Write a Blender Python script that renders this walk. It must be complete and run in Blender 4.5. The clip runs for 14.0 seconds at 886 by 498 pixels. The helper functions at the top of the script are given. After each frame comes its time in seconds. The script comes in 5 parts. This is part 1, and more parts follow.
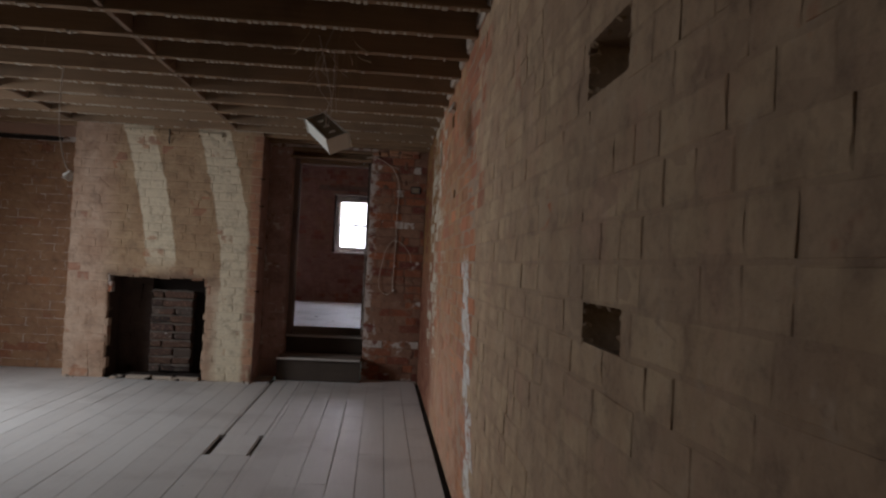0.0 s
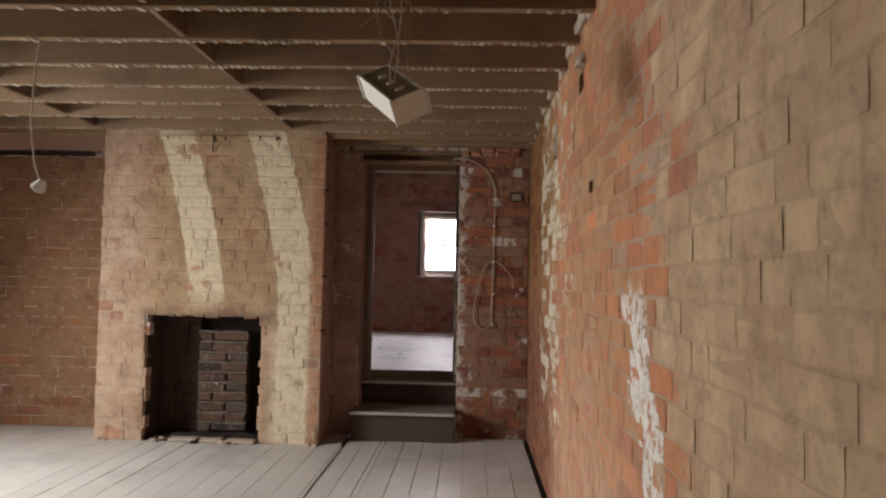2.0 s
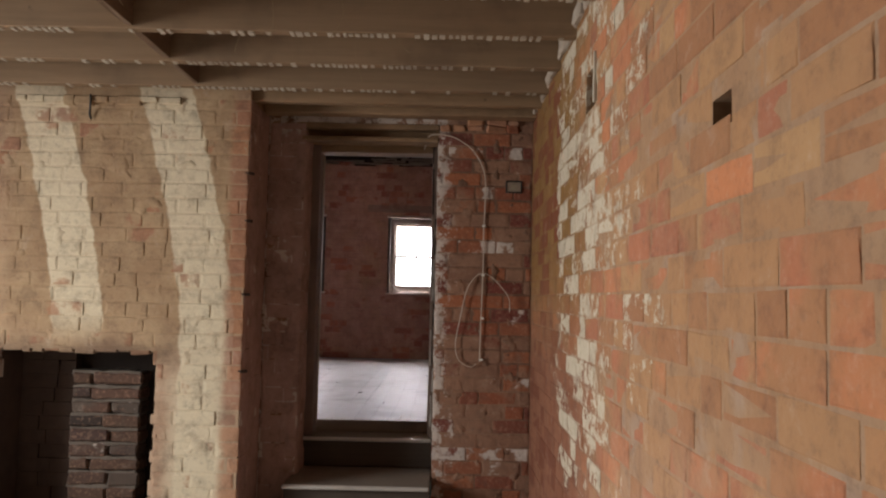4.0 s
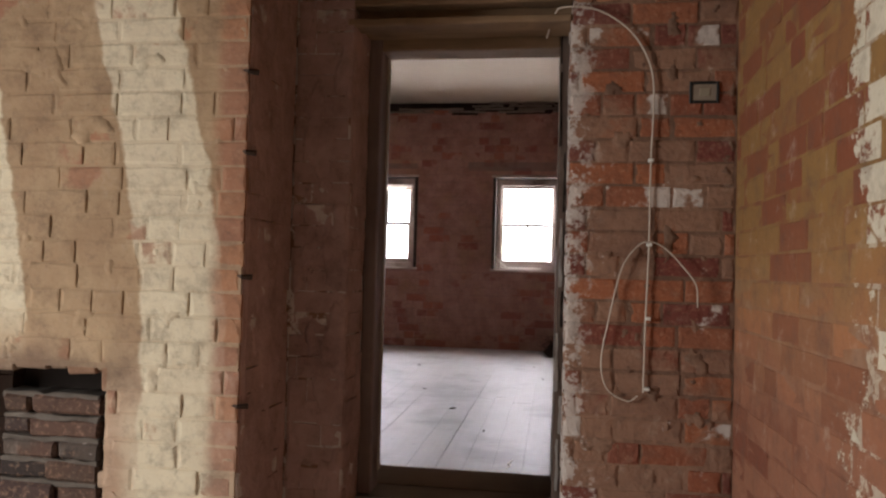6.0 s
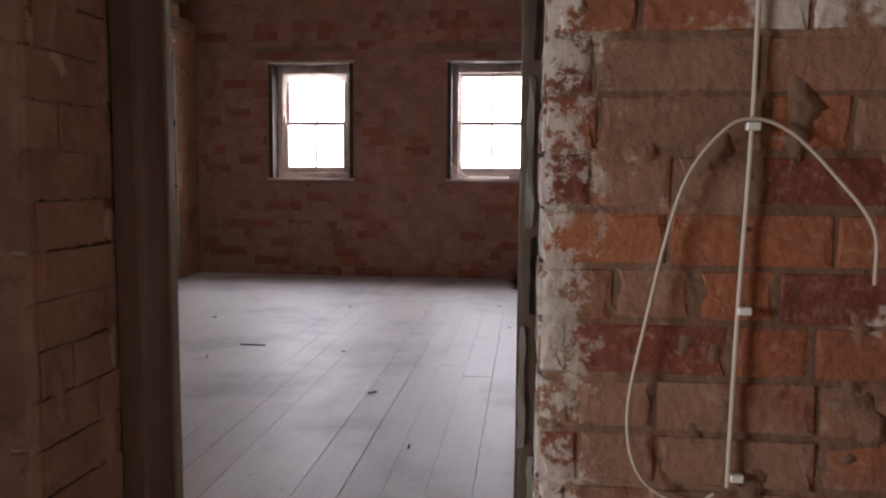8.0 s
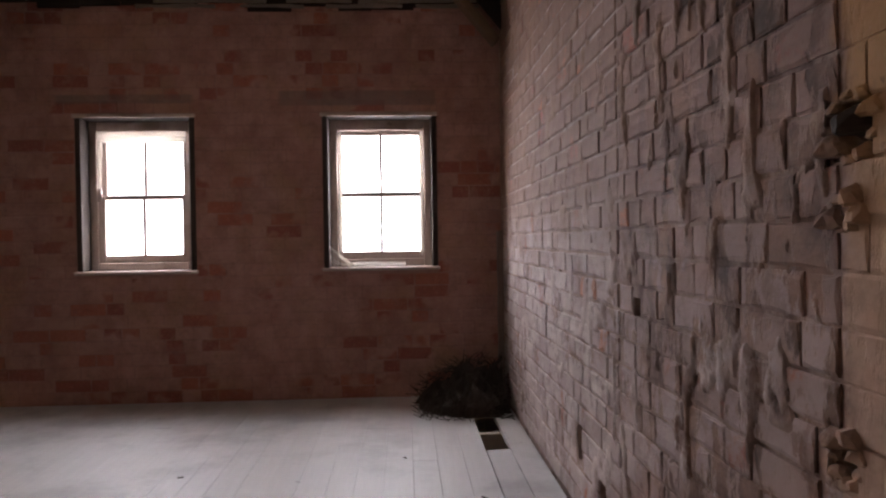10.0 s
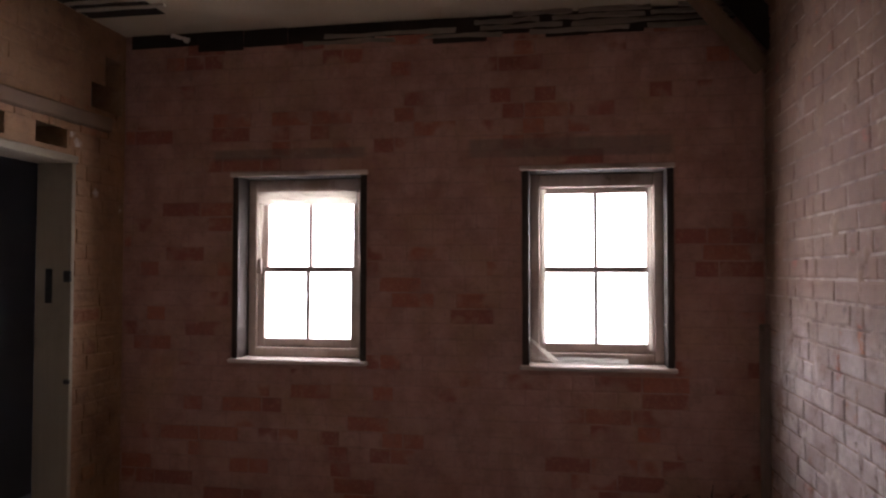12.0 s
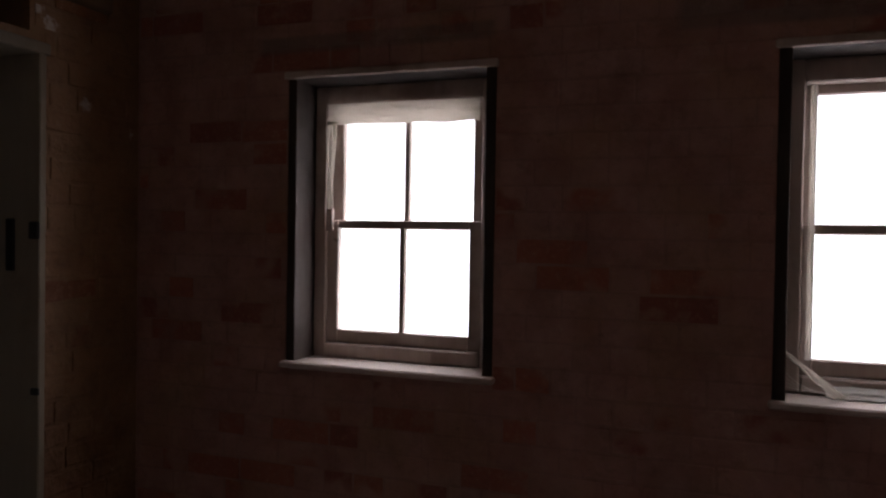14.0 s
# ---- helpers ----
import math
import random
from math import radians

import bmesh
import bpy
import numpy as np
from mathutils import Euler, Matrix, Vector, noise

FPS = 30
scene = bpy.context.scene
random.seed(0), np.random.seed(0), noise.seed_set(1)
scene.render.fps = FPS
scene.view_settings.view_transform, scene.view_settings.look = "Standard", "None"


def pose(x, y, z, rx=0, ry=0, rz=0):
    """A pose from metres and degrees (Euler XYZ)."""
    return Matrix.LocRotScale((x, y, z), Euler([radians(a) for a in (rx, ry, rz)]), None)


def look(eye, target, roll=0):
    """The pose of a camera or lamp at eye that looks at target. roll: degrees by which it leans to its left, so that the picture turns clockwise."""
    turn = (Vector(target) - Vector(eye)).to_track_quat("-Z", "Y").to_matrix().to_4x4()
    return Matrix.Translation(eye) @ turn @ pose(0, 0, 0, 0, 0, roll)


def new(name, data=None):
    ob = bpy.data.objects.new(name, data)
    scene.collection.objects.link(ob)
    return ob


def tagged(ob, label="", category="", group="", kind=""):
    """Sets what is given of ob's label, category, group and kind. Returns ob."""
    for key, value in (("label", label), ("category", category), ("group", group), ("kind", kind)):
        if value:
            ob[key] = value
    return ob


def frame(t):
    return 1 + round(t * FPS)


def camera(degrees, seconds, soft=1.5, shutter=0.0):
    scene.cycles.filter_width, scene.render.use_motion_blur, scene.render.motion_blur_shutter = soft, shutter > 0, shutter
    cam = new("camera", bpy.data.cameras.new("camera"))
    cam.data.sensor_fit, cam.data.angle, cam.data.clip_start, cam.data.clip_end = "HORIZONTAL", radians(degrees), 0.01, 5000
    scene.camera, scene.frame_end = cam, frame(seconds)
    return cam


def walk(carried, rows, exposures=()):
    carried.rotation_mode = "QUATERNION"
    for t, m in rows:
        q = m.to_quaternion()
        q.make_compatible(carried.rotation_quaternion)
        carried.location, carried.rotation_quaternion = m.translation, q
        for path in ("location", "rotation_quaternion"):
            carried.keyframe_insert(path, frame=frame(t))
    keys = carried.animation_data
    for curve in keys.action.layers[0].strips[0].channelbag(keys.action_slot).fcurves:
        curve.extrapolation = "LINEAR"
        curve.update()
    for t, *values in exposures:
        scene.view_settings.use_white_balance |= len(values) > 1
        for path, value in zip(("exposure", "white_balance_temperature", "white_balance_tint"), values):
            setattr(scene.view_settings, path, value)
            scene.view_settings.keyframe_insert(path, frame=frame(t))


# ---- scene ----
cam = camera(62.1, 14.0, soft=2.2, shutter=0.12)
PATH = [
    (0, (-0.444, 1.176, 1.252), (-0.279, 3.169, 1.297), 2.9),
    (0.5, (-0.463, 1.545, 1.296), (-0.529, 3.54, 1.41), 1.9),
    (1, (-0.508, 1.941, 1.277), (-0.568, 3.935, 1.421), 1.9),
    (1.5, (-0.534, 2.306, 1.298), (-0.576, 4.304, 1.379), 1.7),
    (2, (-0.501, 2.788, 1.305), (-0.575, 4.785, 1.395), 1.2),
    (2.5, (-0.503, 3.191, 1.304), (-0.546, 5.19, 1.361), 1.0),
    (2.7, (-0.513, 3.366, 1.321), (-0.518, 5.364, 1.416), 0.9),
    (4.8, (-0.54, 5.184, 1.333), (-0.567, 7.179, 1.469), 1.8),
    (5, (-0.541, 5.379, 1.322), (-0.621, 7.373, 1.456), 1.4),
    (5.5, (-0.58, 5.798, 1.354), (-0.825, 7.779, 1.483), 1.3),
    (6, (-0.646, 6.285, 1.371), (-0.943, 8.262, 1.428), 1.5),
    (6.5, (-0.615, 6.79, 1.349), (-0.849, 8.772, 1.216), 0.7),
    (7, (-0.624, 7.157, 1.37), (-0.886, 9.125, 1.127), 0.6),
    (7.2, (-0.616, 7.305, 1.388), (-0.894, 9.268, 1.125), 0.4),
    (9.3, (-0.754, 8.959, 1.418), (-0.774, 10.959, 1.374), 0.4),
    (9.5, (-0.783, 9.116, 1.434), (-0.776, 11.116, 1.385), 0.3),
    (10, (-0.785, 9.477, 1.581), (-0.681, 11.474, 1.553), -0.9),
    (10.5, (-0.831, 9.667, 1.631), (-0.577, 11.651, 1.615), -0.4),
    (11, (-0.888, 9.96, 1.766), (-0.641, 11.944, 1.722), -0.3),
    (11.5, (-1.047, 10.194, 1.834), (-0.97, 12.191, 1.767), -0.1),
    (12, (-1.079, 10.606, 1.883), (-1.421, 12.575, 1.947), 0.1),
    (12.5, (-1.183, 10.96, 1.874), (-1.714, 12.886, 1.956), 0.5),
    (13, (-1.309, 11.358, 1.894), (-1.904, 13.268, 1.891), 1.0),
    (13.5, (-1.405, 11.773, 1.891), (-2.095, 13.65, 1.891), 1.0),
    (14, (-1.535, 12.17, 1.863), (-2.201, 14.055, 1.827), 0.9),
]
walk(cam, [(t, look(eye, target, roll)) for t, eye, target, roll in PATH],
     [(0.0, -1.1, 5900), (0.5, -0.5, 6200), (1.0, -0.28, 6400), (1.5, -0.05, 6500), (2.5, 0.1, 6550), (5.5, 0.26, 6500), (7.0, 0.38, 6100), (9.0, 0.08, 6250),
      (11.0, 0.08, 6400), (12.0, -0.2, 6300), (13.0, -1.18, 6300), (14.0, -1.75, 6350)])

# ---- light ----
world = bpy.data.worlds.new("world")
scene.world = world
world.use_nodes = True
sky = world.node_tree.nodes.new("ShaderNodeTexSky")
sky.sky_type, sky.sun_disc = "NISHITA", False
sky.sun_elevation, sky.sun_rotation = radians(40), radians(120)
world.node_tree.links.new(sky.outputs[0], world.node_tree.nodes["Background"].inputs[0])
world.node_tree.nodes["Background"].inputs[1].default_value = 0.1


def window_light(name, eye, target, width, height, watts, color=(1.0, 0.98, 0.95), spread=180):
    lamp = bpy.data.lights.new(name, "AREA")
    lamp.shape, lamp.size, lamp.size_y, lamp.energy, lamp.color = "RECTANGLE", width, height, watts, color
    lamp.spread = radians(spread)
    ob = new(name, lamp)
    ob.matrix_world = look(eye, target)
    return ob


# plan: right wall of the first room at x = 0, path along +y
R1_L, R1_B = -5.4, -2.4          # left and back walls of the first room
CH_X0, CH_X1, CH_Y = -3.48, -1.665, 8.61   # chimney breast
DW_Y = 9.05                      # door wall, near face
R2_Y0, R2_Y1 = 9.445, 14.53      # second room
R2_X0, R2_X1 = -3.66, -0.115
F2 = 0.500                       # upper floor level
CEIL1, CEIL2 = 2.66, 3.27
JOIST_Z = 2.45
COURSE, BRICK = 0.085, 0.238

window_light("daylight_left_room", (R1_L - 0.25, 6.3, 1.6), (-3.2, 6.3, 0.2), 1.5, 1.5, 165, spread=140)
for name, x in (("daylight_window_one", -2.585), ("daylight_window_two", -0.945)):
    window_light(name, (x, R2_Y1 + 0.62, 2.0), (x, 11.6, 0.75), 1.5, 1.9, 195, (1.0, 0.95, 1.02), 165)


# ---- materials ----
class Nodes:
    """A small writer of node materials, on world positions."""

    def __init__(self, name):
        self.mat = bpy.data.materials.new(name)
        self.mat.use_nodes = True
        self.flat = name.endswith(("_mortar", "_crust"))
        self.nt = self.mat.node_tree
        self.bsdf = self.nt.nodes["Principled BSDF"]
        self.pos = self.add("ShaderNodeNewGeometry").outputs["Position"]
        sep = self.add("ShaderNodeSeparateXYZ")
        self.link(self.pos, sep.inputs[0])
        self.x, self.y, self.z = sep.outputs

    def add(self, kind):
        return self.nt.nodes.new(kind)

    def link(self, a, b):
        self.nt.links.new(a, b)

    def put(self, value, socket):
        if isinstance(value, (int, float)):
            socket.default_value = value
        elif isinstance(value, tuple):
            socket.default_value = (*value, 1.0) if len(socket.default_value) == 4 else value
        else:
            self.link(value, socket)

    def m(self, op, a, b=0.0, c=0.0):
        n = self.add("ShaderNodeMath")
        n.operation = op
        for v, s in zip((a, b, c), n.inputs):
            self.put(v, s)
        return n.outputs[0]

    def sm(self, v, a, b):
        """0 below a, 1 above b, smooth between."""
        n = self.add("ShaderNodeMapRange")
        n.interpolation_type = "SMOOTHSTEP"
        self.put(v, n.inputs[0])
        lo, hi, t0, t1 = (a, b, 0.0, 1.0) if a < b else (b, a, 1.0, 0.0)
        for value, i in ((lo, 1), (hi, 2), (t0, 3), (t1, 4)):
            n.inputs[i].default_value = value
        return n.outputs[0]

    def noise(self, scale, detail=4.0, rough=0.6, stretch=None):
        n = self.add("ShaderNodeTexNoise")
        n.inputs["Scale"].default_value, n.inputs["Detail"].default_value, n.inputs["Roughness"].default_value = scale, detail, rough
        vec = self.pos
        if stretch:
            mp = self.add("ShaderNodeMapping")
            self.link(vec, mp.inputs[0])
            mp.inputs["Scale"].default_value = stretch
            vec = mp.outputs[0]
        self.link(vec, n.inputs["Vector"])
        return n.outputs[0]

    def mix(self, f, a, b):
        n = self.add("ShaderNodeMix")
        n.data_type = "RGBA"
        self.put(f, n.inputs[0])
        self.put(a, n.inputs[6])
        self.put(b, n.inputs[7])
        return n.outputs[2]

    def random(self, piece):
        if piece:
            return self.add("ShaderNodeObjectInfo").outputs["Random"]
        return self.add("ShaderNodeNewGeometry").outputs["Random Per Island"]

    def fract(self, v, k):
        if self.flat:
            return v
        return self.m("FRACT", self.m("MULTIPLY", v, k))

    def done(self, color, rough=0.85, bump=None, strength=0.4, distance=0.004, metal=0.0, spec=0.3):
        self.put(color, self.bsdf.inputs["Base Color"])
        self.put(rough, self.bsdf.inputs["Roughness"])
        self.bsdf.inputs["Metallic"].default_value = metal
        self.bsdf.inputs["Specular IOR Level"].default_value = spec
        if bump is not None:
            b = self.add("ShaderNodeBump")
            b.inputs["Strength"].default_value, b.inputs["Distance"].default_value = strength, distance
            self.link(bump, b.inputs["Height"])
            self.link(b.outputs[0], self.bsdf.inputs["Normal"])
        return self.mat


def both(a, g, *more):
    out = a
    for v in more:
        out = g.m("MULTIPLY", out, v)
    return out


def brick_base(g, r, orange, red, spread=1.0):
    """Fired clay: each brick its own tone, with speckle and soot."""
    c = g.mix(g.sm(r, 0.15, 0.85), orange, red)
    c = g.mix(g.m("MULTIPLY", g.fract(r, 31.7), 0.30 * spread), c, (0.16, 0.08, 0.06))
    return g.mix(g.m("MULTIPLY", g.sm(g.noise(55, 3), 0.5, 0.75), 0.35), c, (0.50, 0.30, 0.20))


def mottle(g, c, amount=0.35):
    """Blotches and grime at two scales, and pale rubbed spots."""
    a, b = g.noise(8.5, 6, 0.72), g.noise(29, 5, 0.7)
    c = g.mix(g.m("MULTIPLY", g.sm(a, 0.47, 0.70), amount), c, g.mix(0.6, c, (0.10, 0.06, 0.045)))
    c = g.mix(g.m("MULTIPLY", g.sm(a, 0.45, 0.25), 0.4 * amount), c, (0.60, 0.50, 0.40))
    return g.mix(g.m("MULTIPLY", g.sm(b, 0.52, 0.70), 0.8 * amount), c, g.mix(0.5, c, (0.08, 0.05, 0.04)))


def wall_right_look(name, kind):
    """Beige distemper, worn through to orange brick further on, limewash flakes and a damp pink foot."""
    g = Nodes(name)
    big, mid, fine = g.noise(0.9, 4), g.noise(4.5, 5), g.noise(38, 4)
    wob = g.m("ADD", g.y, g.m("MULTIPLY", g.m("SUBTRACT", g.noise(2.4, 5, 0.65), 0.5), 1.0))
    if kind == "mortar":
        r = g.noise(9, 2)
        base = g.mix(mid, (0.34, 0.22, 0.15), (0.46, 0.35, 0.25))
        cell = g.noise(7, 2)
    else:
        r = g.random(kind == "piece")
        base = brick_base(g, r, (0.50, 0.195, 0.085), (0.40, 0.15, 0.078))
        cell = g.fract(r, 7.31)
    beige = g.mix(g.sm(mid, 0.3, 0.7), (0.40, 0.265, 0.155), (0.54, 0.39, 0.235))
    beige = g.mix(g.m("MULTIPLY", cell, 0.5), beige, (0.36, 0.23, 0.15))
    beige = g.mix(g.m("MULTIPLY", g.sm(g.noise(3.1, 5, 0.65), 0.5, 0.68), 0.5), beige, (0.45, 0.265, 0.175))
    rose = g.mix(mid, (0.42, 0.235, 0.15), (0.52, 0.33, 0.225))
    white = g.mix(fine, (0.48, 0.42, 0.31), (0.62, 0.56, 0.44))
    # distemper covers the near stretch; worn off further on
    edge = g.m("ADD", wob, g.m("MULTIPLY", g.m("SUBTRACT", cell, 0.5), 0.55))
    tan = g.mix(g.fract(r, 3.7), (0.42, 0.26, 0.125), (0.30, 0.145, 0.07))
    keep_wash = g.m("MULTIPLY", g.sm(g.m("ADD", wob, g.m("MULTIPLY", cell, 0.9)), 5.2, 6.2), g.sm(g.m("ADD", g.m("MULTIPLY", cell, 0.5), mid), 0.55, 0.75))
    c = g.mix(g.m("MULTIPLY", keep_wash, 0.85), base, tan)
    cover = g.sm(edge, 4.78, 4.60)
    scuff = g.sm(g.m("ADD", mid, g.m("MULTIPLY", cell, 0.16)), 0.86, 0.74)
    c = g.mix(g.m("MULTIPLY", cover, scuff), c, beige)
    if kind == "mortar":
        c = g.mix(0.25, c, (0.25, 0.155, 0.10))
    # brown cloudy staining over the distemper
    c = g.mix(g.m("MULTIPLY", g.sm(g.noise(2.3, 6, 0.7), 0.48, 0.72), g.m("MULTIPLY_ADD", cover, 0.35, 0.15)), c, (0.27, 0.175, 0.115))
    # rose tint low down
    low = g.m("MULTIPLY", g.m("MULTIPLY", g.sm(g.m("ADD", g.z, g.m("MULTIPLY", big, 0.9)), 1.6, 0.9), g.sm(mid, 0.25, 0.6)), g.sm(g.y, 4.4, 5.4))
    c = g.mix(g.m("MULTIPLY", low, 0.75), c, rose)
    # darker by the far corner: yellow-brown high up, red-brown low down
    c = g.mix(g.m("MULTIPLY", g.m("MULTIPLY", g.sm(wob, 6.9, 7.7), g.sm(g.z, 0.9, 1.6)), 0.95), c, g.mix(g.sm(cell, 0.35, 0.75), (0.215, 0.115, 0.036), (0.17, 0.05, 0.022)))
    c = g.mix(g.m("MULTIPLY", g.m("MULTIPLY", g.sm(wob, 6.7, 7.6), g.sm(g.z, 1.5, 0.9)), 0.95), c, g.mix(g.sm(cell, 0.35, 0.75), (0.22, 0.09, 0.05), (0.15, 0.045, 0.024)))
    # flakes of old limewash, brick by brick, over the far stretch
    far = g.m("MULTIPLY", g.m("MULTIPLY", g.sm(wob, 6.0, 7.2), g.sm(g.m("ADD", wob, g.m("MULTIPLY", cell, 0.25)), 8.28, 8.12)), g.sm(g.m("ADD", g.z, g.m("MULTIPLY", mid, 0.8)), 0.5, 1.3))
    flake = g.m("ADD", g.m("MULTIPLY", cell, 0.46), g.m("ADD", g.m("MULTIPLY", g.noise(15, 6, 0.8), 1.1), g.m("MULTIPLY", mid, 0.5)))
    flake = g.sm(g.m("ADD", flake, g.m("MULTIPLY", g.m("SUBTRACT", far, 1.0), 0.35)), 1.02, 1.08)
    c = g.mix(g.m("MULTIPLY", g.m("MULTIPLY", g.sm(far, 0.0, 0.1), flake), 0.55 if kind == "mortar" else 0.9), c, white)
    # a run of white residue
    run = g.m("SUBTRACT", g.m("ADD", g.y, g.m("ADD", g.m("MULTIPLY", g.m("SUBTRACT", mid, 0.5), 0.3), g.m("MULTIPLY", g.m("SUBTRACT", cell, 0.5), 0.16))), g.m("MULTIPLY_ADD", g.z, 0.55, 4.40))
    run = g.m("MULTIPLY", g.sm(g.m("ABSOLUTE", run), 0.115, 0.095), g.sm(g.m("ADD", g.z, g.m("MULTIPLY", mid, 0.3)), 1.50, 1.36))
    run = g.m("MULTIPLY", run, g.sm(g.noise(16, 6, 0.78), 0.42, 0.50))
    c = g.mix(run, c, (0.66, 0.63, 0.58))
    # soot specks and chips
    c = g.mix(g.m("MULTIPLY", g.sm(g.noise(11, 5, 0.7), 0.66, 0.74), 0.6), c, (0.13, 0.09, 0.06))
    h = g.m("ADD", g.m("MULTIPLY", fine, 0.5), g.m("MULTIPLY", g.noise(9, 5), 1.0))
    return g.done(mottle(g, c, 0.66), 0.88, h, 0.7, 0.010)


def chimney_look(name, kind):
    """Cream and buff limewash with the two pale swept bands over the flue, rose to the left."""
    g = Nodes(name)
    mid, fine = g.noise(4.0, 5), g.noise(36, 4)
    if kind == "mortar":
        r = g.noise(9, 2)
        base = g.mix(mid, (0.34, 0.21, 0.13), (0.42, 0.29, 0.19))
    else:
        r = g.random(kind == "piece")
        base = brick_base(g, r, (0.42, 0.18, 0.09), (0.33, 0.13, 0.08))
    cell = g.fract(r, 7.31)
    xw = g.m("ADD", g.x, g.m("MULTIPLY", g.m("SUBTRACT", g.noise(8, 4), 0.5), 0.07))
    buff = g.mix(g.sm(mid, 0.3, 0.7), (0.33, 0.215, 0.125), (0.44, 0.31, 0.185))
    rose = g.mix(g.sm(mid, 0.3, 0.7), (0.40, 0.26, 0.175), (0.53, 0.39, 0.285))
    cream = g.mix(g.m("MULTIPLY", fine, 0.7), (0.72, 0.64, 0.47), (0.60, 0.50, 0.35))
    cream = g.mix(g.m("MULTIPLY", cell, 0.25), cream, (0.58, 0.47, 0.33))
    c = g.mix(g.sm(xw, -2.95, -3.25), buff, rose)
    c = g.mix(g.m("MULTIPLY", g.sm(g.m("ADD", g.z, g.m("MULTIPLY", mid, 0.5)), 1.45, 1.05), 0.8), c, rose)
    # bands that sweep to the right on their way down
    for x0, wide, z_end in ((-2.60, 0.14, 1.0), (-1.87, 0.15, -0.2)):
        up = g.m("MAXIMUM", g.m("SUBTRACT", g.z, 1.15), 0.0)
        mid_x = g.m("MULTIPLY_ADD", g.m("POWER", up, 1.35), -0.195, x0)
        band = g.sm(g.m("ABSOLUTE", g.m("SUBTRACT", xw, mid_x)), wide + 0.008, wide - 0.008)
        band = g.m("MULTIPLY", band, g.sm(g.z, z_end, z_end + 0.25))
        c = g.mix(g.m("MULTIPLY", band, 0.8 if kind == "mortar" else 0.95), c, cream)
    # pale feet of both piers
    foot = g.m("MULTIPLY", g.sm(xw, -2.12, -2.02), g.sm(g.z, 1.1, 0.6))
    c = g.mix(g.m("MULTIPLY", foot, 0.7), c, cream)
    # worn to brick at the arrises and here and there
    worn = g.m("MAXIMUM", g.m("MULTIPLY", g.sm(xw, -1.80, -1.74), 0.75), g.m("MULTIPLY", g.sm(g.m("ADD", mid, g.m("MULTIPLY", cell, 0.25)), 0.74, 0.82), 0.7))
    c = g.mix(worn, c, base)
    # soot above the hearth
    soot = g.m("MULTIPLY", g.sm(g.m("ADD", g.z, g.m("MULTIPLY", mid, 0.2)), 1.22, 1.08), g.m("MULTIPLY", g.sm(g.z, 0.9, 1.0), g.sm(g.m("ABSOLUTE", g.m("ADD", g.x, 2.6)), 0.62, 0.45)))
    c = g.mix(g.m("MULTIPLY", soot, 0.7), c, (0.14, 0.09, 0.06))
    c = g.mix(g.m("MULTIPLY", g.sm(g.noise(13, 5, 0.7), 0.66, 0.75), 0.55), c, (0.14, 0.10, 0.07))
    h = g.m("ADD", g.m("MULTIPLY", fine, 0.5), g.noise(10, 5))
    return g.done(mottle(g, c, 0.62), 0.9, h, 0.6, 0.010)


def red_look(name, kind, orange, red, wash, cover, wash_low=None, white=0.0, edge=None):
    """Old red brick with a thin wash that comes off brick by brick."""
    g = Nodes(name)
    big, mid, fine = g.noise(1.1, 4), g.noise(5.5, 5), g.noise(40, 4)
    if kind in ("mortar", "crust"):
        r = g.noise(9, 2)
        low = 0.45 if kind == "mortar" else 0.6
        base = g.mix(mid, tuple(low * v for v in wash), tuple((low + 0.27) * v for v in wash))
    else:
        r = g.random(kind == "piece")
        base = brick_base(g, r, orange, red)
    cell = g.fract(r, 7.31)
    w = g.mix(mid, tuple(0.8 * v for v in wash), wash)
    if wash_low:
        w = g.mix(g.sm(g.m("ADD", g.z, g.m("MULTIPLY", big, 0.8)), 1.7, 1.1), w, wash_low)
    hold = g.m("ADD", g.m("ADD", g.m("MULTIPLY", cell, 0.55), g.m("MULTIPLY", mid, 0.55)), g.m("MULTIPLY", big, 0.55))
    c = g.mix(g.m("MULTIPLY", g.sm(hold, 1.12 - cover, 1.22 - cover), 0.9), base, w)
    c = g.mix(g.m("MULTIPLY", g.sm(g.noise(2.6, 6, 0.7), 0.45, 0.72), 0.45), c, tuple(0.45 * v for v in red))
    if white:
        flake = g.sm(g.m("ADD", g.m("MULTIPLY", g.fract(r, 17.9), 0.5), mid), 1.12 - white, 1.18 - white)
        if edge:
            near = g.sm(g.x, edge[1], edge[0])
            torn = g.sm(g.m("ADD", g.noise(14, 6, 0.75), g.m("MULTIPLY", near, 0.16)), 0.60, 0.66)
            flake = g.m("MAXIMUM", flake, g.m("MULTIPLY", torn, near))
        c = g.mix(g.m("MULTIPLY", flake, 0.9), c, g.mix(fine, (0.50, 0.43, 0.38), (0.66, 0.60, 0.54)))
    c = g.mix(g.m("MULTIPLY", g.sm(g.noise(12, 5, 0.7), 0.64, 0.74), 0.6), c, (0.11, 0.07, 0.055))
    h = g.m("ADD", g.m("MULTIPLY", fine, 0.5), g.noise(10, 5))
    return g.done(mottle(g, c, 0.55), 0.88, h, 0.6, 0.012)


def looks(make, name, *rest):
    return {k: make(name + "_" + k, k, *rest) for k in ("piece", "rest", "mortar")}


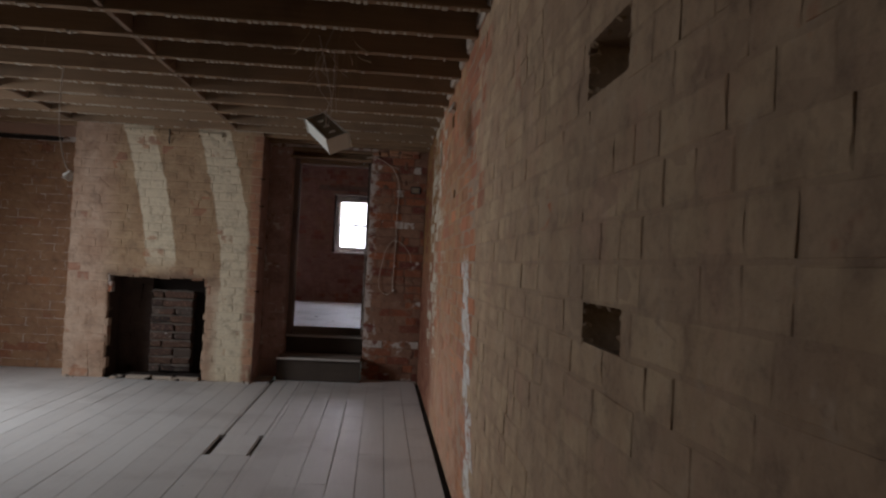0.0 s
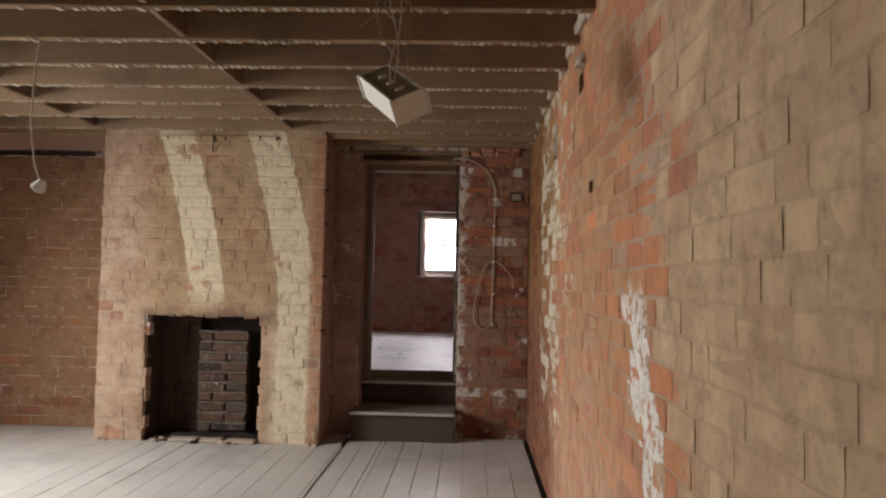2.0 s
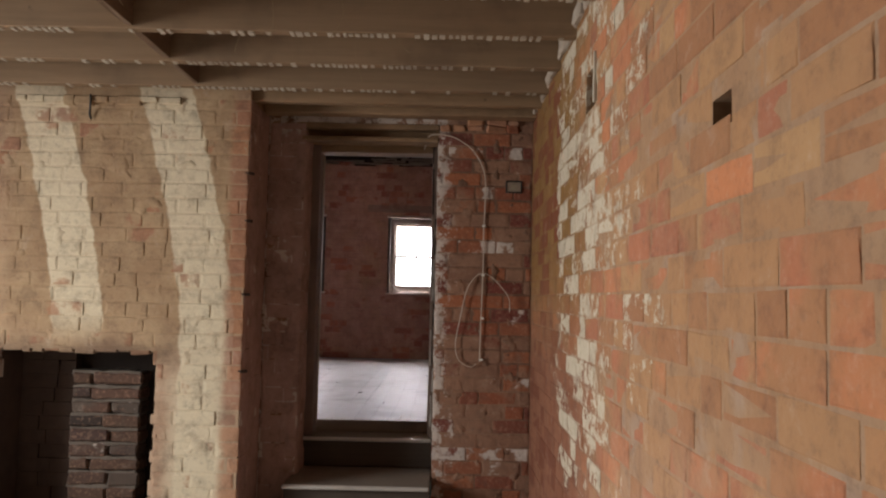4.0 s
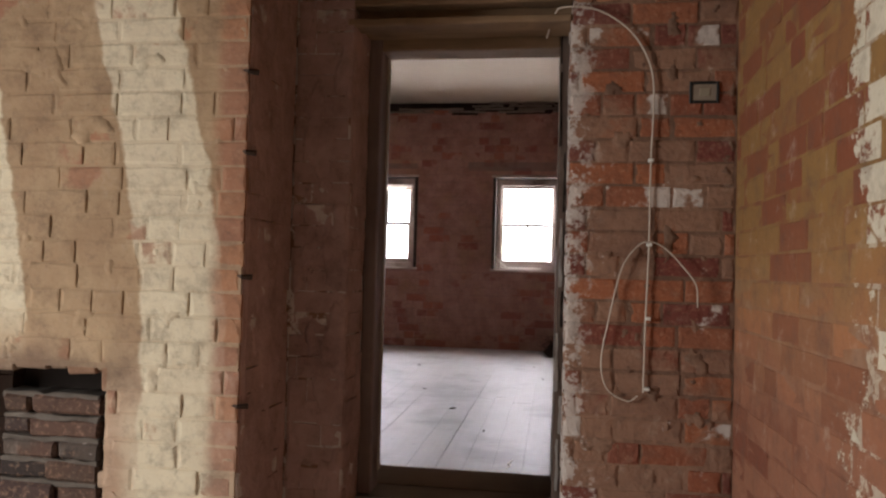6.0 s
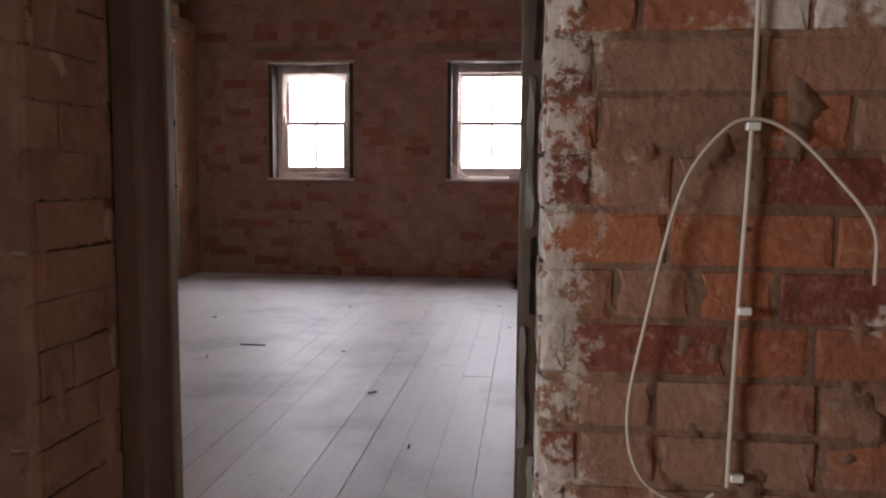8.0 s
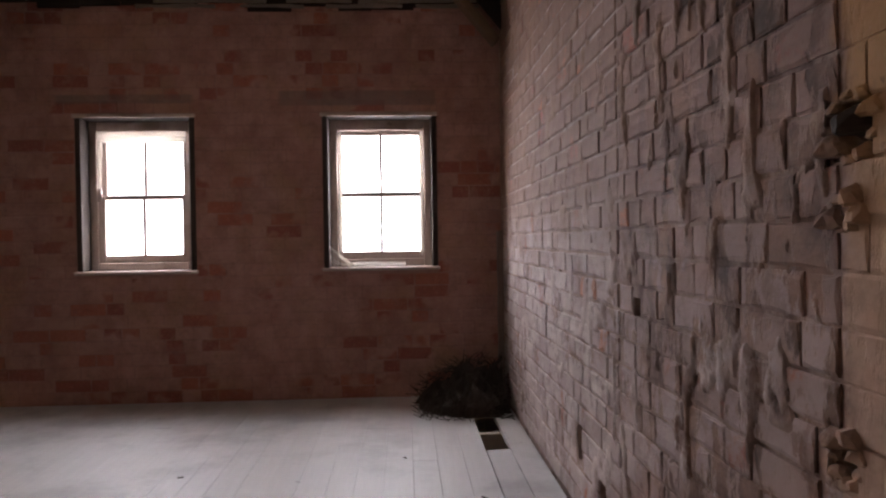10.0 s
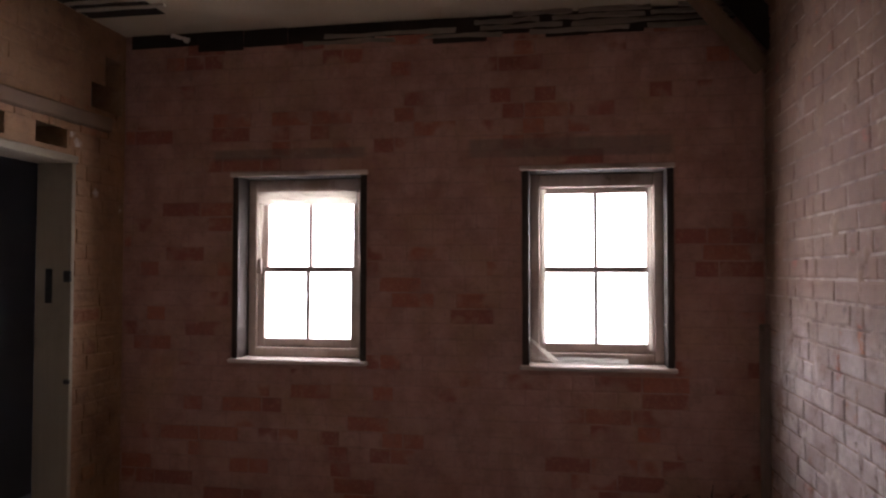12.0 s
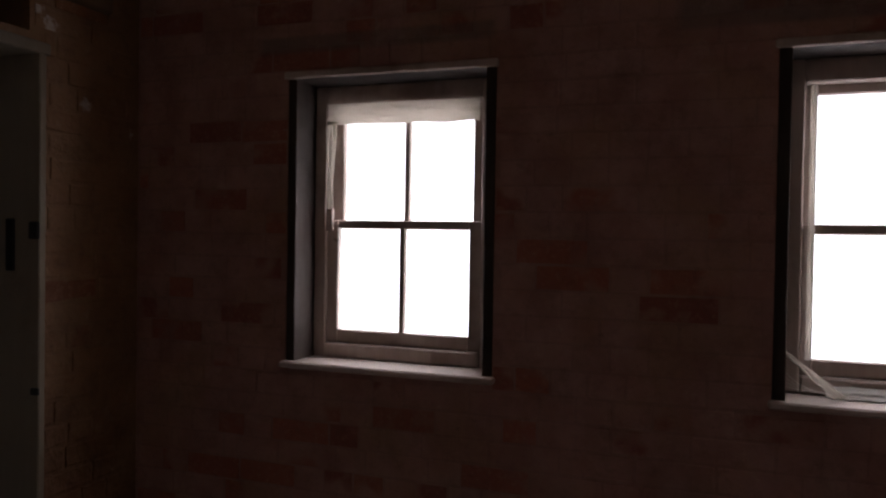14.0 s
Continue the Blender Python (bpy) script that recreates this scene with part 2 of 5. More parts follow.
RIGHT = looks(wall_right_look, "distempered_brick")
CHIMNEY = looks(chimney_look, "limewashed_brick")
def side_look(name, kind):
    """Whitewash over brick: tan paint by the door, a crumbled strip, then pale bricks with raked brown joints; browner
    and painted dimmer high up.
    """
    g = Nodes(name)
    big, mid, fine = g.noise(1.1, 4), g.noise(5.5, 6, 0.65), g.noise(40, 4)
    streak = g.noise(2.2, 6, 0.7, (4, 4, 1.6))
    wob = g.m("ADD", g.y, g.m("MULTIPLY", g.m("SUBTRACT", g.noise(7, 4), 0.5), 0.22))
    if kind == "mortar":
        r = g.noise(9, 2)
        base = g.mix(g.sm(mid, 0.35, 0.65), (0.15, 0.09, 0.07), (0.40, 0.30, 0.25))
        c = base
        cell = r
    elif kind == "crust":
        r = cell = g.noise(9, 2)
        c = g.mix(g.sm(mid, 0.35, 0.65), (0.27, 0.19, 0.165), (0.54, 0.455, 0.42))
        # browner upwards, with the dimmer light high on the wall painted in
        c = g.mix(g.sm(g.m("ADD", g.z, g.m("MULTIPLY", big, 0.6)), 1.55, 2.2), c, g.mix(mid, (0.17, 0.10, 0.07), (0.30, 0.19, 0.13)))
    else:
        r = g.random(kind == "piece")
        cell = g.fract(r, 7.31)
        base = brick_base(g, r, (0.40, 0.16, 0.09), (0.30, 0.11, 0.08))
        wash = g.mix(g.sm(mid, 0.3, 0.7), (0.38, 0.31, 0.29), (0.57, 0.50, 0.475))
        shaded_brown = g.mix(mid, (0.16, 0.095, 0.065), (0.25, 0.155, 0.11))
        # upper wash: brown tint plus painted shade above window height
        wash = g.mix(g.sm(g.m("ADD", g.z, g.m("MULTIPLY", big, 0.6)), 1.55, 2.2), wash, shaded_brown)
        # wash darker and browner towards the door end
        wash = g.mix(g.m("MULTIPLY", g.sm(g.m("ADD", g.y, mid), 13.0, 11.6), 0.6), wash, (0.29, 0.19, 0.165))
        wash = g.mix(g.m("MULTIPLY", g.sm(g.fract(r, 5.17), 0.45, 0.8), 0.35), wash, (0.22, 0.135, 0.105))
        hold = g.m("ADD", g.m("MULTIPLY", cell, 0.35), g.m("ADD", mid, g.m("MULTIPLY", fine, 0.2)))
        c = g.mix(g.m("MULTIPLY", g.sm(hold, 0.47, 0.58), 0.95), base, wash)
    # flaked patches and brown runs
    flake = g.m("MULTIPLY", g.sm(g.noise(8.5, 6, 0.72), 0.54, 0.60), g.sm(big, 0.35, 0.6))
    c = g.mix(g.m("MULTIPLY", flake, 0.75), c, g.mix(fine, (0.13, 0.075, 0.055), (0.26, 0.14, 0.10)))
    ruin = g.m("MULTIPLY", g.sm(wob, 11.75, 11.25), g.sm(g.m("ADD", streak, g.m("MULTIPLY", cell, 0.10)), 0.53, 0.60))
    c = g.mix(ruin, c, g.mix(g.sm(mid, 0.35, 0.6), (0.07, 0.042, 0.03), (0.26, 0.155, 0.11)))
    tan = g.mix(g.sm(g.z, 1.3, 1.9), g.mix(mid, (0.42, 0.27, 0.19), (0.52, 0.37, 0.27)), g.mix(mid, (0.40, 0.20, 0.075), (0.46, 0.29, 0.13)))
    c = g.mix(g.m("MULTIPLY", g.sm(wob, 10.60, 10.54), 0.9), c, tan)
    c = g.mix(g.m("MULTIPLY", g.sm(g.noise(12, 5, 0.7), 0.62, 0.72), 0.7), c, (0.10, 0.065, 0.05))
    h = g.m("ADD", g.m("MULTIPLY", fine, 0.4), g.m("ADD", g.noise(10, 5), g.m("MULTIPLY", ruin, -0.8)))
    return g.done(mottle(g, c, 0.5), 0.9, h, 0.3, 0.006)


def far_look(name, kind):
    """Faded rose wash, flush joints, with scattered bare red bricks and sooty stains."""
    g = Nodes(name)
    big, mid, fine = g.noise(1.3, 4), g.noise(5.5, 5), g.noise(40, 4)
    wash = g.mix(g.sm(mid, 0.3, 0.7), (0.30, 0.155, 0.13), (0.42, 0.25, 0.21))
    wash = g.mix(g.m("MULTIPLY", g.sm(g.noise(2.2, 5), 0.48, 0.7), 0.6), wash, (0.36, 0.215, 0.13))
    if kind == "mortar":
        r = g.noise(9, 2)
        c = g.mix(0.25, wash, (0.19, 0.11, 0.09))
    else:
        r = g.random(kind == "piece")
        base = brick_base(g, r, (0.34, 0.105, 0.06), (0.23, 0.062, 0.045))
        hold = g.m("ADD", g.m("MULTIPLY", g.fract(r, 7.31), 0.6), g.m("MULTIPLY", g.noise(2.1, 3), 1.25))
        bare = g.sm(hold, 1.06, 1.14)
        bare = g.m("MULTIPLY", bare, g.sm(mid, 0.25, 0.5))
        c = g.mix(g.m("MULTIPLY", g.fract(r, 13.7), 0.25), wash, (0.30, 0.16, 0.12))
        c = g.mix(g.m("MULTIPLY", bare, 0.8), c, base)
    # grey bands of the old lintels
    for x0, x1, z0, z1 in ((-1.62, -0.56, 2.50, 2.60), (-3.1, -2.2, 2.52, 2.58)):
        band = g.m("MULTIPLY", g.m("MULTIPLY", g.sm(g.x, x0 - 0.02, x0 + 0.02), g.sm(g.x, x1 + 0.02, x1 - 0.02)), g.m("MULTIPLY", g.sm(g.z, z0 - 0.01, z0 + 0.01), g.sm(g.z, z1 + 0.01, z1 - 0.01)))
        c = g.mix(g.m("MULTIPLY", g.m("MULTIPLY", band, mid), 1.2), c, (0.17, 0.13, 0.115))
    c = g.mix(g.m("MULTIPLY", g.sm(g.noise(12, 5, 0.7), 0.66, 0.75), 0.5), c, (0.12, 0.08, 0.06))
    h = g.m("ADD", g.m("MULTIPLY", fine, 0.5), g.noise(10, 5))
    return g.done(mottle(g, c, 0.45), 0.88, h, 0.5, 0.010)


PIER = looks(red_look, "pier_brick", (0.33, 0.115, 0.052), (0.17, 0.046, 0.032), (0.30, 0.17, 0.11), 0.34, None, 0.17, (-0.60, -0.44))
ALCOVE = looks(red_look, "alcove_brick", (0.35, 0.16, 0.07), (0.25, 0.105, 0.055), (0.33, 0.19, 0.105), 0.62, None, 0.03)
REVEAL = looks(red_look, "reveal_brick", (0.33, 0.16, 0.12), (0.25, 0.115, 0.09), (0.46, 0.31, 0.27), 0.78, None, 0.10)
FARWALL = looks(far_look, "far_wall_brick")
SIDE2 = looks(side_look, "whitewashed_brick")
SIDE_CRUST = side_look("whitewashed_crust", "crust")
REVEAL_CRUST = red_look("reveal_crust", "crust", (0.33, 0.16, 0.12), (0.26, 0.13, 0.105), (0.47, 0.31, 0.27), 0.85, None, 0.20)
HEARTH = looks(red_look, "sooty_brick", (0.085, 0.048, 0.032), (0.025, 0.02, 0.018), (0.10, 0.075, 0.06), 0.2, None, 0.05)


def board_look(name, a, b, dirt, rough=0.6, along=(14, 0.7, 14), piece=True, spec=0.3, worn=0.5, tone=0.25):
    g = Nodes(name)
    r = g.random(piece)
    grain = g.noise(3.0, 6, 0.65, along)
    blot = g.noise(1.6, 5)
    c = g.mix(grain, a, b)
    c = g.mix(g.m("MULTIPLY", r, tone), c, dirt)
    c = g.mix(g.m("MULTIPLY", g.sm(blot, 0.48, 0.68), worn), c, dirt)
    c = g.mix(g.m("MULTIPLY", g.sm(g.noise(17, 4), 0.68, 0.76), 0.5), c, tuple(0.4 * v for v in dirt))
    rr = g.m("ADD", rough - 0.12, g.m("MULTIPLY", g.noise(6, 4), 0.28))
    return g.done(c, rr, grain, 0.25, 0.004, 0.0, spec)


FLOOR1 = board_look("worn_floor_paint", (0.54, 0.52, 0.50), (0.66, 0.64, 0.61), (0.40, 0.37, 0.35), 0.5)
FLOOR2 = board_look("dusty_floor_boards", (0.40, 0.385, 0.375), (0.50, 0.485, 0.465), (0.29, 0.27, 0.26), 0.5, worn=0.75, tone=0.10)
JOIST = board_look("old_joist_timber", (0.21, 0.135, 0.078), (0.37, 0.25, 0.15), (0.12, 0.08, 0.054), 0.85, (0.7, 14, 14))
TIMBER_Y = board_look("old_timber_lengthwise", (0.16, 0.10, 0.065), (0.26, 0.17, 0.11), (0.07, 0.05, 0.035), 0.85)
TIMBER_Z = board_look("weathered_frame_timber", (0.15, 0.105, 0.09), (0.27, 0.205, 0.175), (0.085, 0.058, 0.048), 0.75, (14, 14, 0.7))
TIMBER_X = board_look("grey_step_timber", (0.17, 0.14, 0.115), (0.28, 0.23, 0.19), (0.075, 0.058, 0.046), 0.7, (0.7, 14, 14))
TIMBER_B = board_look("brown_lintel_timber", (0.20, 0.12, 0.065), (0.38, 0.25, 0.145), (0.08, 0.05, 0.03), 0.85, (0.7, 14, 14))
RISER = board_look("dark_riser_timber", (0.055, 0.042, 0.033), (0.10, 0.078, 0.06), (0.035, 0.027, 0.022), 0.8, (0.7, 14, 14))
NOSING = board_look("scuffed_pale_nosing", (0.42, 0.39, 0.36), (0.52, 0.49, 0.45), (0.26, 0.23, 0.2), 0.5, (0.7, 14, 14))
LATH = board_look("plaster_smeared_lath", (0.40, 0.34, 0.26), (0.62, 0.56, 0.46), (0.16, 0.10, 0.07), 0.9, (9, 14, 14))
CREAM = board_look("yellowed_cream_paint", (0.25, 0.21, 0.155), (0.36, 0.31, 0.235), (0.15, 0.12, 0.085), 0.6, (14, 14, 0.7))
SASH = board_look("flaking_white_sash_paint", (0.42, 0.335, 0.29), (0.61, 0.52, 0.46), (0.17, 0.11, 0.085), 0.6, (14, 14, 1.2), True, 0.3, 0.8)
# near black: the unlit depth of the window reveal is painted in
LINING = board_look("shade_darkened_lining", (0.03, 0.022, 0.018), (0.07, 0.05, 0.04), (0.02, 0.015, 0.012), 0.8, (14, 14, 1.2))


# stained cream paint, darkened further to carry the jamb's shadow
JAMB = board_look("stained_shaded_jamb_paint", (0.12, 0.083, 0.066), (0.29, 0.215, 0.175), (0.05, 0.034, 0.026), 0.75, (14, 14, 0.9), True, 0.3, 0.7)


def plain_look(name, a, b, scale=6, rough=0.8, metal=0.0, spec=0.3, bump=0.3):
    g = Nodes(name)
    n = g.noise(scale, 6, 0.65)
    return g.done(g.mix(n, a, b), rough, g.noise(scale * 6, 4), bump, 0.004, metal, spec)


PLASTER = plain_look("stained_ceiling_plaster", (0.46, 0.38, 0.28), (0.60, 0.52, 0.40), 1.6, 0.9)
DARKBOARD = plain_look("dark_underside_boards", (0.10, 0.062, 0.04), (0.19, 0.12, 0.075), 4, 0.9)
SOOT = plain_look("soot", (0.015, 0.012, 0.01), (0.05, 0.035, 0.028), 8, 0.95)
RUBBLE = plain_look("mortar_rubble", (0.28, 0.22, 0.17), (0.52, 0.45, 0.37), 14, 0.95)
FLANK = plain_look("smoked_brown_brick", (0.032, 0.022, 0.018), (0.10, 0.062, 0.045), 9, 0.95)
MORTAR = plain_look("sooty_mortar", (0.06, 0.048, 0.04), (0.20, 0.165, 0.135), 14, 0.95)
VOID = plain_look("unlit_plaster", (0.26, 0.27, 0.31), (0.36, 0.37, 0.42), 3, 0.9)
WALLPLAIN = plain_look("plain_rose_wall", (0.36, 0.22, 0.16), (0.48, 0.33, 0.24), 2.0, 0.9)
PVC = plain_look("aged_white_plastic", (0.62, 0.60, 0.54), (0.74, 0.72, 0.66), 20, 0.45, 0, 0.5, 0.05)
CABLE = plain_look("grimy_white_cable", (0.40, 0.32, 0.25), (0.54, 0.46, 0.38), 30, 0.5, 0, 0.5, 0.05)
BLACK = plain_look("black_iron", (0.012, 0.011, 0.011), (0.03, 0.028, 0.027), 30, 0.5, 0.3, 0.5, 0.2)
BACKTRAY = plain_look("dull_metal_tray", (0.22, 0.185, 0.13), (0.33, 0.28, 0.20), 20, 0.6, 0.0)
STRAW = plain_look("dry_straw", (0.22, 0.15, 0.08), (0.36, 0.26, 0.15), 40, 0.85)
NEST = plain_look("dirty_twigs", (0.022, 0.017, 0.013), (0.07, 0.05, 0.038), 40, 0.95)
FILM = plain_look("dusty_plastic_film", (0.55, 0.50, 0.44), (0.72, 0.68, 0.62), 12, 0.4, 0, 0.5)
PUTTY = plain_look("grey_metal_box", (0.20, 0.15, 0.11), (0.32, 0.26, 0.20), 25, 0.6, 0.2)


def glass_look():
    mat = bpy.data.materials.new("dusty_window_glass")
    mat.use_nodes = True
    b = mat.node_tree.nodes["Principled BSDF"]
    b.inputs["Base Color"].default_value = (0.97, 0.98, 0.97, 1)
    b.inputs["Roughness"].default_value = 0.02
    b.inputs["Transmission Weight"].default_value = 1.0
    b.inputs["IOR"].default_value = 1.45
    return mat


GLASS = glass_look()


# ---- builders ----
def mesh(name, verts, faces, mat):
    me = bpy.data.meshes.new(name)
    me.from_pydata([tuple(v) for v in verts], [], faces)
    me.materials.append(mat)
    me.update()
    return me


def part(name, bm, mat, parent=None, label=""):
    """Links a bmesh (or a mesh) as one object under a thing or a part."""
    if isinstance(bm, bmesh.types.BMesh):
        me = bpy.data.meshes.new(name)
        bmesh.ops.recalc_face_normals(bm, faces=bm.faces)
        bm.to_mesh(me)
        bm.free()
        me.materials.append(mat)
    else:
        me = bm
    ob = new(name, me)
    if parent is not None:
        ob.parent = parent
    if label:
        tagged(ob, label)
    return ob


def thing(name, label, category, at=(0, 0, 0), group="", kind=""):
    ob = new(name)
    ob.location = at
    return tagged(ob, label, category, group, kind)


def box(x0, x1, y0, y1, z0, z1, bevel=0.004, rough=0.0, bm=None, cuts=0):
    """A box, its edges broken; rough jitters its corners."""
    own = bm is None
    b = bmesh.new()
    bmesh.ops.create_cube(b, size=1)
    for v in b.verts:
        v.co = Vector((x0 + (v.co.x + 0.5) * (x1 - x0), y0 + (v.co.y + 0.5) * (y1 - y0), z0 + (v.co.z + 0.5) * (z1 - z0)))
    if cuts:
        longest = max(x1 - x0, y1 - y0, z1 - z0)
        long_edges = [e for e in b.edges if abs(e.calc_length() - longest) < 1e-4]
        bmesh.ops.subdivide_edges(b, edges=long_edges, cuts=cuts, use_grid_fill=True)
    if rough:
        for v in b.verts:
            v.co += Vector([random.uniform(-rough, rough) for _ in range(3)])
    if bevel:
        bmesh.ops.bevel(b, geom=list(b.edges), offset=min(bevel, 0.4 * min(x1 - x0, y1 - y0, z1 - z0)), segments=1, affect="EDGES")
    if own:
        return b
    me = bpy.data.meshes.new("scratch")
    b.to_mesh(me)
    b.free()
    bm.from_mesh(me)
    bpy.data.meshes.remove(me)
    return bm


def tube(points, radius, sides=6, closed=False):
    """A round cable or rod through the points."""
    bm = bmesh.new()
    rings = []
    pts = [Vector(p) for p in points]
    side = None
    for i, p in enumerate(pts):
        d = (pts[min(i + 1, len(pts) - 1)] - pts[max(i - 1, 0)]).normalized()
        if side is None:
            side = d.orthogonal().normalized()
        side = (side - d * side.dot(d)).normalized()
        up = d.cross(side)
        rad = radius[i] if isinstance(radius, (list, tuple)) else radius
        rings.append([bm.verts.new(p + rad * (math.cos(a) * side + math.sin(a) * up)) for a in [2 * math.pi * k / sides for k in range(sides)]])
    for r0, r1 in zip(rings, rings[1:]):
        for k in range(sides):
            bm.faces.new((r0[k], r0[(k + 1) % sides], r1[(k + 1) % sides], r1[k]))
    bm.faces.new(rings[0][::-1])
    bm.faces.new(rings[-1])
    return bm


def spline(points, n=10):
    """Smooth way through the points."""
    pts = [Vector(p) for p in points]
    pts = [2 * pts[0] - pts[1]] + pts + [2 * pts[-1] - pts[-2]]
    out = []
    for a, b, c, d in zip(pts, pts[1:], pts[2:], pts[3:]):
        for k in range(n):
            t = k / n
            out.append(0.5 * (2 * b + (c - a) * t + (2 * a - 5 * b + 4 * c - d) * t * t + (3 * b - a - 3 * c + d) * t ** 3))
    out.append(pts[-2])
    return out


class Face:
    """A wall's plane: u runs along it, z up, d out into the room."""

    def __init__(self, origin, u, n):
        self.o, self.u, self.n = Vector(origin), Vector(u), Vector(n)

    def at(self, u, z, d):
        return self.o + self.u * u + self.n * d + Vector((0, 0, z))

    def matrix(self, u, z, d):
        m = Matrix((self.u, self.n, Vector((0, 0, 1)))).transposed().to_4x4()
        m.translation = self.at(u, z, d)
        return m


def inside(u, z, holes):
    return any(a < u < b and c < z < d for a, b, c, d in holes)


def wall_core(name, face, u0, u1, z0, z1, thick, holes, mat, label, sunk=0.009):
    """The body of a wall, sunk behind its bricks, with its openings cut through."""
    us = sorted({u0, u1, *(min(max(v, u0), u1) for h in holes for v in h[:2])})
    zs = sorted({z0, z1, *(min(max(v, z0), z1) for h in holes for v in h[2:])})
    solid = {(i, j) for i in range(len(us) - 1) for j in range(len(zs) - 1)
             if not inside((us[i] + us[i + 1]) / 2, (zs[j] + zs[j + 1]) / 2, holes)}
    verts, faces = [], []

    def quad(*corners):
        k = len(verts)
        verts.extend(face.at(*c) for c in corners)
        faces.append((k, k + 1, k + 2, k + 3))

    f, b = -sunk, -thick
    for i, j in solid:
        a, c, p, q = us[i], us[i + 1], zs[j], zs[j + 1]
        quad((a, p, f), (c, p, f), (c, q, f), (a, q, f))
        quad((a, p, b), (a, q, b), (c, q, b), (c, p, b))
        for di, dj, e in ((-1, 0, ((a, p), (a, q))), (1, 0, ((c, q), (c, p))), (0, -1, ((c, p), (a, p))), (0, 1, ((a, q), (c, q)))):
            if (i + di, j + dj) not in solid:
                (s, t), (v, w) = e
                quad((s, t, f), (v, w, f), (v, w, b), (s, t, b))
    bm = bmesh.new()
    bm.from_mesh(mesh(name, verts, faces, mat))
    bmesh.ops.remove_doubles(bm, verts=bm.verts, dist=1e-4)
    return tagged(part(name, bm, mat), label, "wall", kind="structure")


def brick_shape(length, height, rng, deep=0.016, worn=0.005):
    """One worn brick face with its sides: eight points round, pillowed a little."""
    a, b = length / 2, height / 2
    ring = [(-a, -b), (0, -b), (a, -b), (a, 0), (a, b), (0, b), (-a, b), (-a, 0)]
    j = lambda s: rng.uniform(-s, s)
    front = []
    for x, z in ring:
        inset = worn * rng.uniform(0.3, 2.0)
        front.append((x - math.copysign(inset, x) * (x != 0) + j(0.7 * worn), j(0.0014), z - math.copysign(inset, z) * (z != 0) + j(0.7 * worn)))
    rim = [(x + j(0.001), -0.24 * worn - 0.0007 + j(0.0005), z + j(0.001)) for x, z in ring]
    back = [(x, -deep, z) for x, z in ring]
    verts = front + rim + back
    faces = [tuple(range(8))]
    for base in (0, 8):
        faces += [(base + k, base + 8 + k, base + 8 + (k + 1) % 8, base + (k + 1) % 8) for k in range(8)]
    return verts, faces


def lay_bricks(wall, face, u0, u1, z0, z1, holes, look_set, seed, focus, limit=290, joint=0.011, uneven=0.003, course=COURSE, worn=0.005, lean=0.5, heads=0.3, ruin=None):
    """Courses of stretchers and headers. The bricks nearest to focus (u, z) are parts; those beyond are joined."""
    rng = random.Random(seed)
    laid = []
    z = z0
    while z < z1 - 0.02:
        top = min(z + course, z1)
        u = u0 - rng.uniform(0, BRICK)
        while u < u1:
            size = BRICK / 2 if rng.random() < heads else BRICK
            a, b = max(u, u0), min(u + size, u1)
            u += size
            zc = (z + top) / 2
            for h in holes:
                if h[2] < zc < h[3]:
                    if h[0] < (a + b) / 2 < h[1]:
                        a, b = (a, h[0]) if a < h[0] else ((h[1], b) if b > h[1] else (0, 0))
                    elif a < h[1] < b and (a + b) / 2 > h[1]:
                        a = h[1]
                    elif a < h[0] < b:
                        b = h[0]
            if ruin and ruin[0] < (a + b) / 2 < ruin[1] and rng.random() < ruin[2]:
                continue
            if b - a > 0.035:
                laid.append(((a + b) / 2, zc, b - a - joint, top - z - joint))
        z = top
    laid.sort(key=lambda q: (q[0] - focus[0]) ** 2 + 1.3 * (q[1] - focus[1]) ** 2)
    kinds = {}
    for uc, zc, length, height in laid[:limit]:
        key = (round(length, 2), round(height, 2), rng.randrange(4))
        if key not in kinds:
            kinds[key] = mesh("brick", *brick_shape(length, height, rng, 0.016, worn), look_set["piece"])
        ob = part("brick", kinds[key], None, wall)
        ob.matrix_basis = face.matrix(uc + rng.uniform(-0.002, 0.002), zc + rng.uniform(-0.002, 0.002), rng.uniform(-uneven, uneven)) @ pose(0, 0, 0, rng.uniform(-lean, lean), rng.uniform(-0.5, 0.5), rng.uniform(-lean, lean))
    if laid[limit:]:
        verts, faces = [], []
        for uc, zc, length, height in laid[limit:]:
            vs, fs = brick_shape(length, height, rng, 0.016, worn)
            m = face.matrix(uc, zc, rng.uniform(-uneven, uneven)) @ pose(0, 0, 0, rng.uniform(-lean, lean), rng.uniform(-0.5, 0.5), rng.uniform(-lean, lean))
            k = len(verts)
            verts += [m @ Vector(v) for v in vs]
            faces += [tuple(i + k for i in f) for f in fs]
        tagged(part("brickwork", mesh("brickwork", verts, faces, look_set["rest"]), None, wall), kind="stuff")


